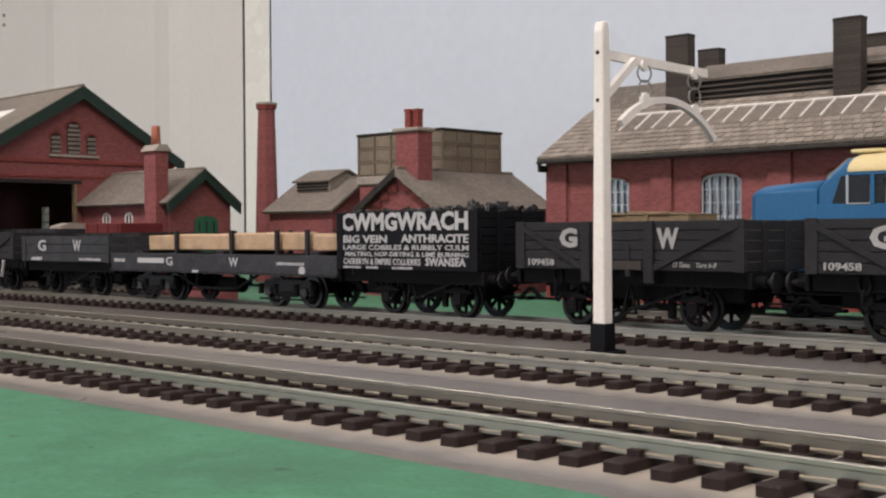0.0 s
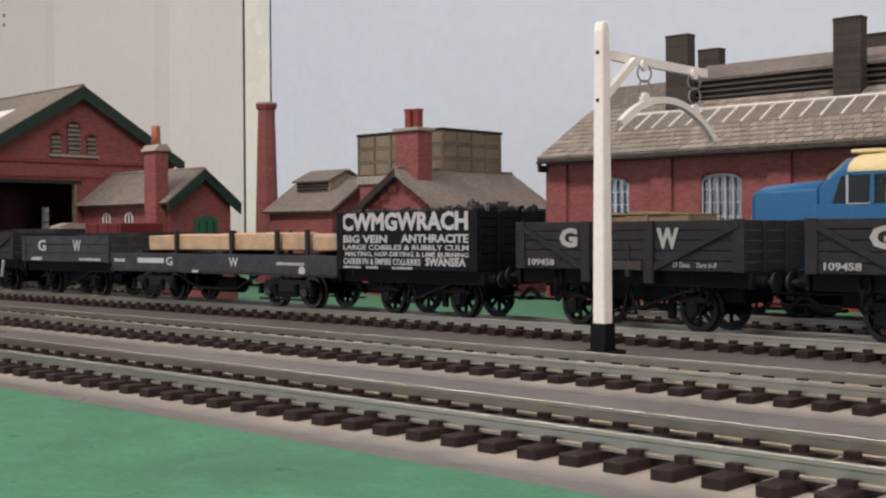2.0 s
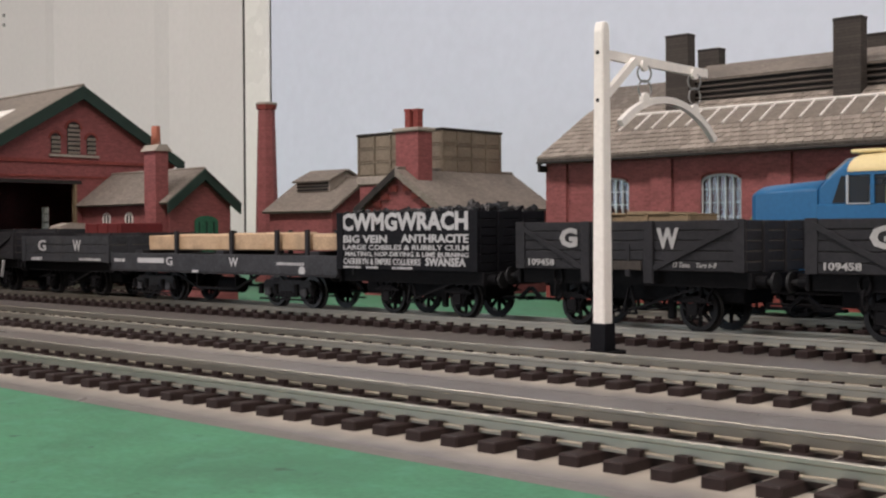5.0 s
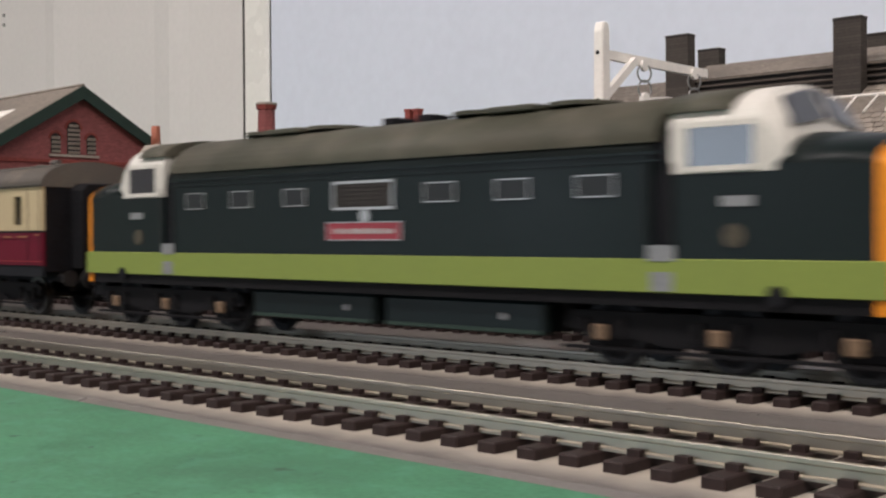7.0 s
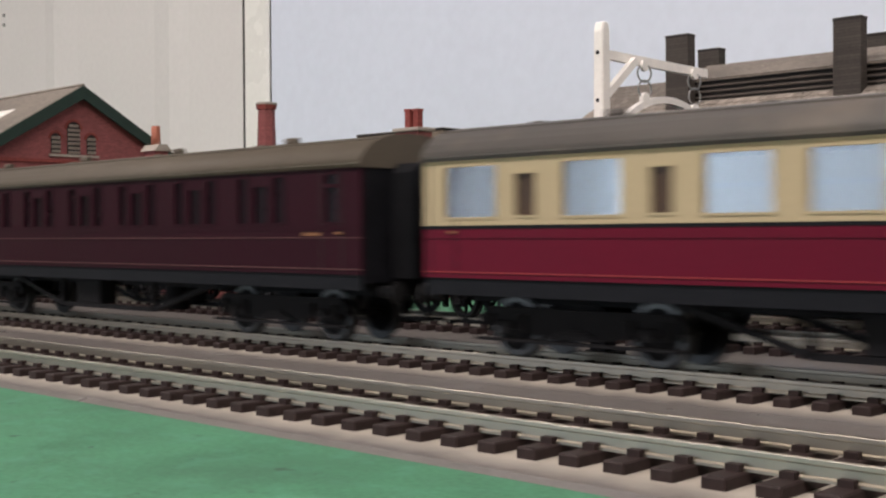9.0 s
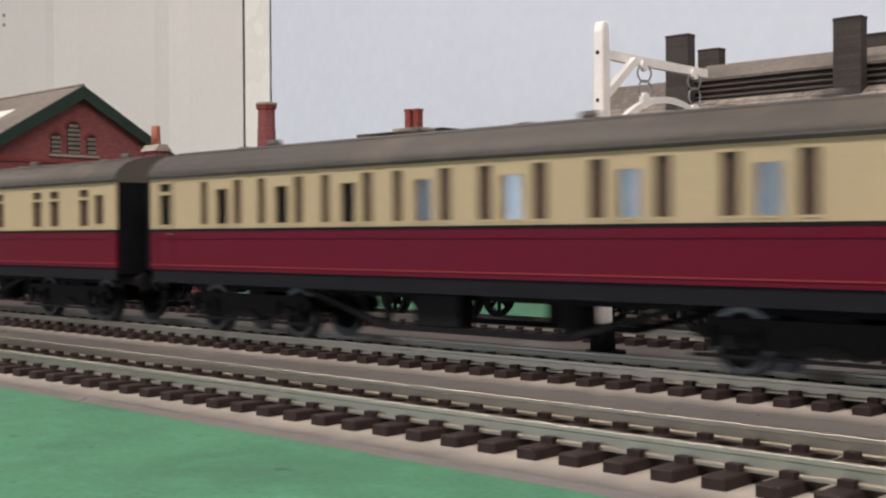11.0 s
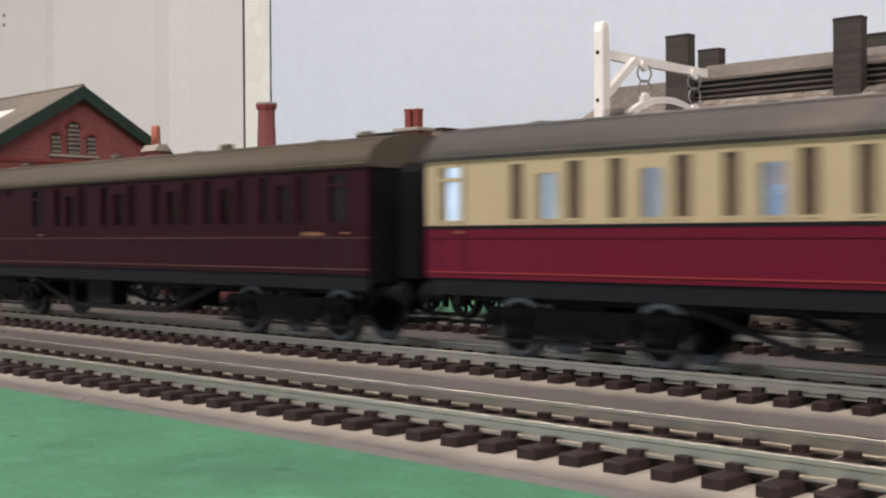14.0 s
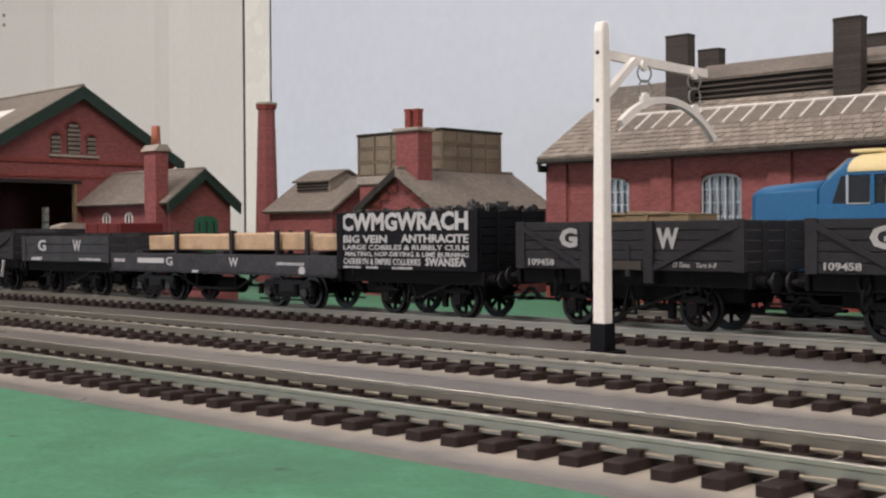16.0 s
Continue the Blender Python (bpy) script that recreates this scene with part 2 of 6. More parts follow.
def B(*a, **k):
    return box(bmesh.new(), *a, **k)


def cyl(bm, c, axis, r, length, seg=16, r2=None):
    rot = {"x": pose(0, 0, 0, 0, 90, 0), "y": pose(0, 0, 0, 90, 0, 0), "z": Matrix.Identity(4)}[axis]
    bmesh.ops.create_cone(bm, cap_ends=True, segments=seg, radius1=r, radius2=r if r2 is None else r2, depth=length, matrix=Matrix.Translation(c) @ rot)
    return bm


def prism(bm, prof, axis, a, b):
    """A profile (two coordinates a point) drawn along an axis from a to b."""
    def at(p, s):
        return {"x": (s, p[0], p[1]), "y": (p[0], s, p[1]), "z": (p[0], p[1], s)}[axis]
    v0 = [bm.verts.new(at(p, a)) for p in prof]
    v1 = [bm.verts.new(at(p, b)) for p in prof]
    n = len(prof)
    fs = [bm.faces.new(v0), bm.faces.new(v1[::-1])]
    for i in range(n):
        fs.append(bm.faces.new((v0[i], v1[i], v1[(i + 1) % n], v0[(i + 1) % n])))
    bmesh.ops.recalc_face_normals(bm, faces=fs)
    return bm


def slab(bm, a, b, c, d, t):
    """A slab on the quad a b c d, t thick along its normal (both ways round allowed)."""
    a, b, c, d = (Vector(p) for p in (a, b, c, d))
    nrm = (b - a).cross(d - a).normalized() * t
    lo = [bm.verts.new(p) for p in (a, b, c, d)]
    hi = [bm.verts.new(p + nrm) for p in (a, b, c, d)]
    fs = [bm.faces.new(lo[::-1]), bm.faces.new(hi)]
    for i in range(4):
        fs.append(bm.faces.new((lo[i], lo[(i + 1) % 4], hi[(i + 1) % 4], hi[i])))
    bmesh.ops.recalc_face_normals(bm, faces=fs)
    return bm


def bar(bm, p, q, w, h=None):
    """A square bar from p to q."""
    p, q = Vector(p), Vector(q)
    d = q - p
    m = Matrix.Translation((p + q) / 2) @ d.to_track_quat("Z", "Y").to_matrix().to_4x4() @ Matrix.Diagonal((w, h or w, d.length, 1))
    bmesh.ops.create_cube(bm, size=1.0, matrix=m)
    return bm


def rod(bm, p, q, r, seg=8):
    p, q = Vector(p), Vector(q)
    d = q - p
    bmesh.ops.create_cone(bm, cap_ends=True, segments=seg, radius1=r, radius2=r, depth=d.length, matrix=Matrix.Translation((p + q) / 2) @ d.to_track_quat("Z", "Y").to_matrix().to_4x4())
    return bm


def ring(bm, c, nrm, R, r, seg=20, sub=6):
    """A torus."""
    m = Matrix.Translation(c) @ Vector(nrm).to_track_quat("Z", "Y").to_matrix().to_4x4()
    vs = [[bm.verts.new(m @ Vector(((R + r * math.cos(b)) * math.cos(a), (R + r * math.cos(b)) * math.sin(a), r * math.sin(b)))) for b in (j * math.tau / sub for j in range(sub))] for a in (i * math.tau / seg for i in range(seg))]
    for i in range(seg):
        for j in range(sub):
            bm.faces.new((vs[i][j], vs[(i + 1) % seg][j], vs[(i + 1) % seg][(j + 1) % sub], vs[i][(j + 1) % sub]))
    return bm


def mesh_of(bm, name, material, smooth=False):
    uv = bm.loops.layers.uv.new("uv")
    bm.normal_update()
    up = Vector((0, 0, 1))
    for f in bm.faces:
        t = up.cross(f.normal)
        t = t.normalized() if t.length > 1e-3 else Vector((1, 0, 0))
        s = f.normal.cross(t)
        for lp in f.loops:
            lp[uv].uv = (lp.vert.co.dot(t), lp.vert.co.dot(s))
        f.smooth = smooth and 0.02 < abs(f.normal.z) and f.normal.z > -0.5 and abs(f.normal.x) < 0.98
    for v in bm.verts:
        v.co *= K
    me = bpy.data.meshes.new(name)
    bm.to_mesh(me)
    bm.free()
    me.materials.append(material)
    return me


def part(name, bm, material, parent=None, label="", smooth=False):
    ob = new(name, mesh_of(bm, name, material, smooth))
    if parent:
        ob.parent = parent
    if label:
        ob["label"] = label
    return ob


def thing(name, x, y, z, label, category, group="", kind=""):
    e = new(name)
    e.empty_display_size = 0.01
    e.matrix_world = pose(x * K, y * K, z * K)
    return tagged(e, label, category, group, kind)


def lettering(text, x0, x1, z0, z1, y, parent, material=None, name="lettering", lean=0.0, bold=0.016):
    """Raised letters on a face towards -y, fitted to a width and height."""
    cu = bpy.data.curves.new("text", "FONT")
    cu.body = text
    cu.resolution_u = 2
    cu.offset = bold
    ob = bpy.data.objects.new("text", cu)
    me = bpy.data.meshes.new_from_object(ob)
    co = np.array([v.co[:] for v in me.vertices])
    lo, hi = co.min(0), co.max(0)
    bm = bmesh.new()
    bm.from_mesh(me)
    for v in bm.verts:
        fx = (v.co.x - lo[0]) / (hi[0] - lo[0])
        fz = (v.co.y - lo[1]) / (hi[1] - lo[1])
        v.co = Vector((x0 + fx * (x1 - x0) + lean * fz, y, z0 + fz * (z1 - z0)))
    r = bmesh.ops.extrude_face_region(bm, geom=bm.faces[:])
    for v in r["geom"]:
        if isinstance(v, bmesh.types.BMVert):
            v.co.y += 0.15
    bmesh.ops.recalc_face_normals(bm, faces=bm.faces[:])
    bpy.data.objects.remove(ob)
    bpy.data.meshes.remove(me)
    return part(name, bm, material or LETTER, parent)


def bars(x0, x1, z0, z1, y, n, parent, material=None, seed=1):
    """A row of small plain bars for writing that cannot be read."""
    rnd = random.Random(seed)
    bm = bmesh.new()
    w = (x1 - x0) / n
    for i in range(n):
        box(bm, x0 + i * w, x0 + i * w + w * rnd.uniform(0.55, 0.85), y - 0.1, y + 0.1, z0, z1 - rnd.uniform(0, 0.25) * (z1 - z0))
    return part("lettering", bm, material or LETTER, parent)


# ---- the room and the board ----
def panel(x0, x1, z0, z1, holes, y0, y1):
    """One connected wall along x with rectangular holes (x0, x1, z0, z1)."""
    bm = bmesh.new()
    xs = sorted({x0, x1, *(h[0] for h in holes), *(h[1] for h in holes)})
    zs = sorted({z0, z1, *(min(max(h[i], z0), z1) for h in holes for i in (2, 3))})
    vs = {}

    def v(i, j, k):
        if (i, j, k) not in vs:
            vs[i, j, k] = bm.verts.new((xs[i], (y0, y1)[k], zs[j]))
        return vs[i, j, k]

    def solid(i, j):
        if not (0 <= i < len(xs) - 1 and 0 <= j < len(zs) - 1):
            return False
        cx, cz = (xs[i] + xs[i + 1]) / 2, (zs[j] + zs[j + 1]) / 2
        return not any(h[0] < cx < h[1] and h[2] < cz < h[3] for h in holes)
    for i in range(len(xs) - 1):
        for j in range(len(zs) - 1):
            if not solid(i, j):
                continue
            bm.faces.new((v(i, j, 0), v(i + 1, j, 0), v(i + 1, j + 1, 0), v(i, j + 1, 0)))
            bm.faces.new((v(i, j, 1), v(i, j + 1, 1), v(i + 1, j + 1, 1), v(i + 1, j, 1)))
            for di, dj, a, b in ((-1, 0, (i, j), (i, j + 1)), (1, 0, (i + 1, j), (i + 1, j + 1)), (0, -1, (i, j), (i + 1, j)), (0, 1, (i, j + 1), (i + 1, j + 1))):
                if not solid(i + di, j + dj):
                    bm.faces.new((v(*a, 0), v(*b, 0), v(*b, 1), v(*a, 1)))
    bmesh.ops.recalc_face_normals(bm, faces=bm.faces[:])
    return bm


def structure(name, bm, material, label="", category="", smooth=False):
    return tagged(part(name, bm, material, None, "", smooth), label, category, "", "structure")


structure("floor", B(-3700, 2000, -1500, 962, -1020, -1000), CARPET, "grey carpeted room floor under the layout", "floor")
structure("ceiling", B(-3700, 2000, -1500, 962, 1400, 1420), ROOM, "plain off-white room ceiling", "ceiling")
# unseen window, inferred from reflections; its height is cut to limit haze on paint
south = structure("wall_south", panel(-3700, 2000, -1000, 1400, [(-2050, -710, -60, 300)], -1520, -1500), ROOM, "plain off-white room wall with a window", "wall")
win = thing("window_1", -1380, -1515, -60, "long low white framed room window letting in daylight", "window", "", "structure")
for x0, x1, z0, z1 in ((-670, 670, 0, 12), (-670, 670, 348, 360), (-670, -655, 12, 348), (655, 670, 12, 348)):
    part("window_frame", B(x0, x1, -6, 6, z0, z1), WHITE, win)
structure("wall_east", B(2000, 2020, -1500, 962, -1000, 1400), ROOM, "plain off-white end wall of the room", "wall")
structure("wall_west", B(-3720, -3700, -1500, 962, -1000, 1400), ROOM, "plain off-white end wall of the room", "wall")
structure("wall_north", B(-3700, 2000, 962, 982, -1000, 1400), ROOM, "plain wall behind the layout", "wall")
structure("backdrop", B(-1202, 1990, 950, 960, -30, 1390), SKY_WALL, "pale lavender-blue painted sky backscene board", "backscene")
# white panelling beside the backscene, with raised strips and a pale corner pipe
structure("wall_panel", B(-3690, -1262, 950, 960, -30, 1390), WHITE_WALL, "warm white painted wall panelling", "wall panel")
for x0, xm, x1 in ((-1777, -1741, -1676), (-1466, -1422, -1382), (-2230, -2190, -2130)):
    structure("trim", prism(bmesh.new(), [(x0, 950), (xm, 944.5), (x1, 950)], "z", -30, 1390), WHITE_WALL, "shallow white ridge along the wall panelling", "trim")
structure("trim", B(-1262, -1254, 951, 953, -30, 1390), LOUVRE, "dark gap strip at the edge of the panelling", "trim")
structure("corner_pipe", B(-1252, -1203.5, 944, 952, -30, 1390, bev=3.0), GLOSS_WHITE, "glossy white upright casing beside the backscene", "pipe casing")
fix = thing("wall_fixing", -1914, 950, 384, "small grey screw fixing on the white panelling", "fixing")
for z in (0, 16):
    part("screw", cyl(bmesh.new(), (0, -1, z), "y", 3, 3, 10), SILVER, fix)

board = structure("ground", B(-3650, 1950, -130, 946, -18, 0), GREEN, "green painted layout board, scuffed in places", "baseboard")
part("fascia", B(-3650, 1950, -136, -130, -70, 0), WOODEDGE, board, "plain softwood edge")


def bed(y0, y1, x0, x1, top, sl):
    return prism(bmesh.new(), [(y0 - sl, 0.02), (y0, top), (y1, top), (y1 + sl, 0.02)], "x", x0, x1)


structure("roadbed", bed(118.5, 307, -3640, 1940, 0.5, 1.5), ROADBED, "pale grey card roadbed under three running lines", "roadbed")
structure("roadbed_siding", bed(314, 374, -262, 1940, 0.7, 3), SIDING_BED, "dark brown ballast under a siding", "roadbed")
structure("roadbed_shed", bed(326, 364, -1100, -500, 0.7, 3), ROADBED, "pale grey card roadbed leading into the goods shed", "roadbed")


def painted_glow_band(half, fade):
    """The roadbed's card with a bright glow painted along the middle, thinning out past the half width (mm)."""
    m = mat("roadbed_painted_glow", (0.142, 0.130, 0.121), 0.32, spec=0.5, var=0.14, scale=90, fine=1200)
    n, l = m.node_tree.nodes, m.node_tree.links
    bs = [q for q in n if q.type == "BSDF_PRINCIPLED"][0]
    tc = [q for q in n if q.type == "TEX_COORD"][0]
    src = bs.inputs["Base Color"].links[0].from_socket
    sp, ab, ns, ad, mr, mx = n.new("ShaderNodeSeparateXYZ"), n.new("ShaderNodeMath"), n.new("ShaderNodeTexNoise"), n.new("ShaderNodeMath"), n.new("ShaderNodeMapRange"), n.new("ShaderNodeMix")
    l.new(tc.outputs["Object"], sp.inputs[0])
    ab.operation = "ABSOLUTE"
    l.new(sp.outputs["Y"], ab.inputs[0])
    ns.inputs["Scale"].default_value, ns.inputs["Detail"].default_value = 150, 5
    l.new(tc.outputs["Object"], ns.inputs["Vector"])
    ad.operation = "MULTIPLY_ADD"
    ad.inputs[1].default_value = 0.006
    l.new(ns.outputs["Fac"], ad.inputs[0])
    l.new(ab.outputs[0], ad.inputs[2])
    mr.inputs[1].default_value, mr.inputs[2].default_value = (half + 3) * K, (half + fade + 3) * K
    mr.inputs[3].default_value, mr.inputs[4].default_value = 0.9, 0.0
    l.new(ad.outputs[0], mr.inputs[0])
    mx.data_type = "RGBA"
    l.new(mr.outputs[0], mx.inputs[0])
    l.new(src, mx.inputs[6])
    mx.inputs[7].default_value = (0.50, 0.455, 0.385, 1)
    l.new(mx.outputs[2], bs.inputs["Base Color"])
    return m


# light pooling by the sleepers is put into the strip's colour
BAND = painted_glow_band(14.2, 7.0)
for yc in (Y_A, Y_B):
    ob = structure("track_bed", prism(bmesh.new(), [(-21.8, 0.4), (-21.6, 0.56), (-16.8, 0.82), (16.8, 0.82), (21.6, 0.56), (21.8, 0.4)], "x", -3640, 1940), BAND, "card strip under a running line, bright glow painted along it", "roadbed")
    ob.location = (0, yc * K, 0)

# ---- tracks ----
PITCH = 7.243


def sleeper_bm(bm, x, y):
    box(bm, x - 1.7, x + 1.7, y - 15, y + 15, 0.4, 2.4, bev=0.22)
    for s in (-1, 1):
        for o in (-1.35, 1.35):
            yy = y + s * (GAUGE / 2 + 0.3) + o
            box(bm, x - 1.0, x + 1.0, yy - 0.6, yy + 0.6, 2.2, 3.3)
    return bm


SLEEPER_MESH = mesh_of(sleeper_bm(bmesh.new(), 0, 0), "sleeper", SLEEPER)


def rail_bm(y, x0, x1):
    h = RAIL_Z - 2.4
    p = [(-0.85, 0), (0.85, 0), (0.85, 0.35), (0.28, 0.55), (0.28, h - 0.85), (0.5, h - 0.65), (0.5, h - 0.1), (0.4, h), (-0.4, h), (-0.5, h - 0.1), (-0.5, h - 0.65), (-0.28, h - 0.85), (-0.28, 0.55), (-0.85, 0.35)]
    return prism(bmesh.new(), [(y + a, 2.4 + b) for a, b in p], "x", x0, x1)


def track(y, x0, x1, near0, near1, phase, label, joints=()):
    tr = thing("railway_track", 0, y, 0, label, "railway track", "parallel tracks")
    cuts = [x0, *joints, x1]
    for s in (-1, 1):
        for a, b in zip(cuts, cuts[1:]):
            part("rail", rail_bm(s * (GAUGE / 2 + 0.5), a + 0.4, b - 0.4), RAIL, tr, "worn nickel-silver rail")
        for j in joints:
            fp = bmesh.new()
            for o in (-0.75, 0.75):
                box(fp, j - 3.5, j + 3.5, s * (GAUGE / 2 + 0.5) + o - 0.25, s * (GAUGE / 2 + 0.5) + o + 0.25, 2.7, 3.9)
            part("fishplate", fp, STEEL, tr)
    first = phase - PITCH * math.floor((phase - x0) / PITCH)
    n = int((x1 - first) / PITCH)
    rest = []
    for i in range(n + 1):
        x = first + i * PITCH
        if near0 <= x <= near1:
            ob = new("sleeper", SLEEPER_MESH)
            ob.parent = tr
            ob.location = (x * K, 0, 0)
        else:
            rest.append(x)
    base = bmesh.new()
    base.from_mesh(SLEEPER_MESH)
    vs = np.array([v.co[:] for v in base.verts])
    fc = [[v.index for v in f.verts] for f in base.faces]
    base.free()
    if rest:
        allv, allf = [], []
        for k, x in enumerate(rest):
            allv += (vs + np.array([x * K, 0, 0])).tolist()
            allf += [[i + k * len(vs) for i in f] for f in fc]
        me = bpy.data.meshes.new("sleepers")
        me.from_pydata(allv, [], allf)
        me.materials.append(SLEEPER)
        ob = tagged(new("sleepers", me), kind="stuff")
        ob.parent = tr
    return tr


def make_tracks():
    track(Y_A, -3640, 1940, -420, 60, -263.5, "front running line of nickel rail on brown plastic sleepers", (-560, -52.5, 420))
    track(Y_B, -3640, 1940, -720, 60, -101.6, "second running line, dark sleepers and bright railheads", (-1000, 500))
    track(Y_C, -3640, 1940, -840, 60, -138.8, "third line, where the goods wagons stand", (-900, -30))
    track(352.0, -255, 1940, -254, 80, -138.8, "rear siding under the blue diesel", ())
    track(345.0, -1100, -505, -860, -505, -600, "siding running into the brick goods shed", ())


# ---- buildings ----
def gable_house(th, x0, x1, y0, y1, ze, ridge, axis, wallm, roofm, over=4, t=1.4, bargem=None):
    """Walls with two gables and a pitched roof; the ridge lies along the axis. Local coordinates."""
    zr = ridge
    if axis == "x":
        ym = (y0 + y1) / 2
        part("wall", prism(bmesh.new(), [(y0, 0), (y1, 0), (y1, ze), (ym, zr), (y0, ze)], "x", x0, x1), wallm, th)
        sl = (zr - ze) / (ym - y0)
        for s, ya in ((-1, y0 - over), (1, y1 + over)):
            za = ze - over * sl
            a, b = (x0 - over, ya, za), (x1 + over, ya, za)
            c, d = (x1 + over, ym, zr), (x0 - over, ym, zr)
            part("roof", slab(bmesh.new(), *((a, b, c, d) if s < 0 else (b, a, d, c)), t), roofm, th)
            if bargem:
                for xx in (x1 + over - 0.2,):
                    bb = slab(bmesh.new(), (xx, ya, za - 3.2), (xx, ym, zr - 3.2), (xx, ym, zr + t + 0.4), (xx, ya, za + t + 0.4), 1.4)
                    part("bargeboard", bb, bargem, th)
        part("ridge_tile", B(x0 - over, x1 + over, ym - 1.2, ym + 1.2, zr + t - 0.3, zr + t + 0.9, bev=0.4), roofm, th)
    else:
        xm = (x0 + x1) / 2
        part("wall", prism(bmesh.new(), [(x0, 0), (x1, 0), (x1, ze), (xm, zr), (x0, ze)], "y", y0, y1), wallm, th)
        sl = (zr - ze) / (xm - x0)
        for s, xa in ((-1, x0 - over), (1, x1 + over)):
            za = ze - over * sl
            a, b = (xa, y0 - over, za), (xa, y1 + over, za)
            c, d = (xm, y1 + over, zr), (xm, y0 - over, zr)
            part("roof", slab(bmesh.new(), *((b, a, d, c) if s < 0 else (a, b, c, d)), t), roofm, th)
        part("ridge_tile", B(xm - 1.2, xm + 1.2, y0 - over, y1 + over, zr + t - 0.3, zr + t + 0.9, bev=0.4), roofm, th)


def arch_profile(cx, w, z0, z1, rise, n=10):
    """Upright opening with a segment-arched head: points (x, z)."""
    p = [(cx - w / 2, z0), (cx + w / 2, z0), (cx + w / 2, z1 - rise)]
    p += [(cx + w / 2 * math.cos(a), z1 - rise + rise * math.sin(a)) for a in (i * math.pi / n for i in range(1, n))]
    p += [(cx - w / 2, z1 - rise)]
    return p


def goods_shed():
    X = -663.6
    th = thing("goods_shed", X, 376.6, 0, "red brick goods shed with slate roof and dark green bargeboards", "shed")
    L, hy, ze, zr = -260, 67.0, 80.5, 121.0
    # gable wall with the wagon door left open, side walls, back wall
    g = bmesh.new()
    door0, door1, dz = -59.0, -2.6, 65.0
    box(g, -3, 0, -hy, door0, 0, dz)
    box(g, -3, 0, door1, hy, 0, dz)
    prism(g, [(-hy, dz), (hy, dz), (hy, ze), (0, zr), (-hy, ze)], "x", -3, 0)
    part("wall", g, BRICK, th, "red brick gable with an open wagon doorway")
    part("wall", B(L, -3, -hy, -hy + 3, 0, ze), BRICK, th)
    part("wall", panel(L, -3, 0, ze, [(-170, -158, 34, 53)], hy - 3, hy), BRICK, th)
    for x in (-170, -166.2, -162.6, -159.2):
        part("glazing_bar", B(x, x + 1.2, hy - 2.4, hy - 1.4, 36, 53), WHITE, th)
    for z in (41, 47, 52.2):
        part("glazing_bar", B(-170, -158, hy - 2.2, hy - 1.6, z, z + 1.2), WHITE, th)
    # far gable, out of view; its doorway is opened to let light in
    bk = bmesh.new()
    box(bk, L, L + 3, -hy + 3, door0, 0, dz)
    box(bk, L, L + 3, door1, hy - 3, 0, dz)
    prism(bk, [(-hy + 3, dz), (hy - 3, dz), (hy - 3, ze), (0, zr), (-hy + 3, ze)], "x", L, L + 3)
    part("wall", bk, BRICK, th, "red brick gable with an open wagon doorway")
    part("floor", B(L + 3, -3, -12, hy - 3, 0.1, 12), DARK, th, "dark loading deck")
    over = 5
    sl = (zr - ze) / hy
    for s in (-1, 1):
        ya, za = s * (hy + over), ze - over * sl
        a, b, c, d = (L - 3, ya, za), (over, ya, za), (over, 0, zr), (L - 3, 0, zr)
        part("roof", slab(bmesh.new(), *((a, b, c, d) if s < 0 else (b, a, d, c)), 1.5), SLATE_PLAIN, th)
        bb = slab(bmesh.new(), (over + 0.1, ya, za - 5.5), (over + 0.1, 0, zr - 6.5), (over + 0.1, 0, zr + 1.4), (over + 0.1, ya, za + 1.4), 1.5 * 1)
        part("bargeboard", bb, DKGREEN, th, "dark green bargeboard")
        part("bargeboard", slab(bmesh.new(), (over - 2.5, ya, za - 2.2), (over - 2.5, 0, zr - 2.2), (over - 2.5, 0, zr - 0.3), (over - 2.5, ya, za - 0.3), 1.5), DKGREEN, th)
    part("ridge_tile", B(L - 3, over, -1.4, 1.4, zr + 1.3, zr + 2.6, bev=0.5), STONE, th)
    # skylight strip on the near slope
    for i in range(6):
        x = -60 - i * 26
        y0, y1 = -38.0, -22.0
        part("roof_light", slab(bmesh.new(), (x, y0, ze + (hy + y0) * sl + 1.7), (x + 22, y0, ze + (hy + y0) * sl + 1.7), (x + 22, y1, ze + (hy + y1) * sl + 1.7), (x, y1, ze + (hy + y1) * sl + 1.7), 0.5), WHITE, th, "pale roof light")
    part("string_course", B(0, 1.2, -hy, hy, 75.2, 77.2), BRICK_TRIM, th)
    part("string_course", B(0, 0.7, -hy, hy, 66.5, 67.7), BRICK_TRIM, th)
    part("lintel", B(-3.2, 1.0, door0 - 3, door1 + 3, dz - 2.2, dz), DARK, th, "dark door beam")
    part("door_post", B(-2.6, 1.0, door1 - 1.2, door1, 1, dz - 2.2), TAN, th, "pale timber door post")
    for cy, w, z0, z1 in ((-16.0, 6.0, 81.0, 93.0), (-4.2, 8.6, 80.6, 100.4), (7.6, 6.0, 81.0, 93.0)):
        vent = part("gable_vent", prism(bmesh.new(), [(y, z) for y, z in arch_profile(cy, w, z0, z1, w / 2)], "x", -0.5, 0.3), DARK, th)
        n = int((z1 - z0) / 2.7)
        for i in range(n):
            z = z0 + 0.5 + i * 2.7
            ww = w * (1 if z < z1 - w / 2 else 0.75) * 0.94
            part("slat", slab(bmesh.new(), (0.3, cy - ww / 2, z), (0.3, cy + ww / 2, z), (1.2, cy + ww / 2, z + 1.5), (1.2, cy - ww / 2, z + 1.5), 0.25), STONE, vent)
        arch = bmesh.new()
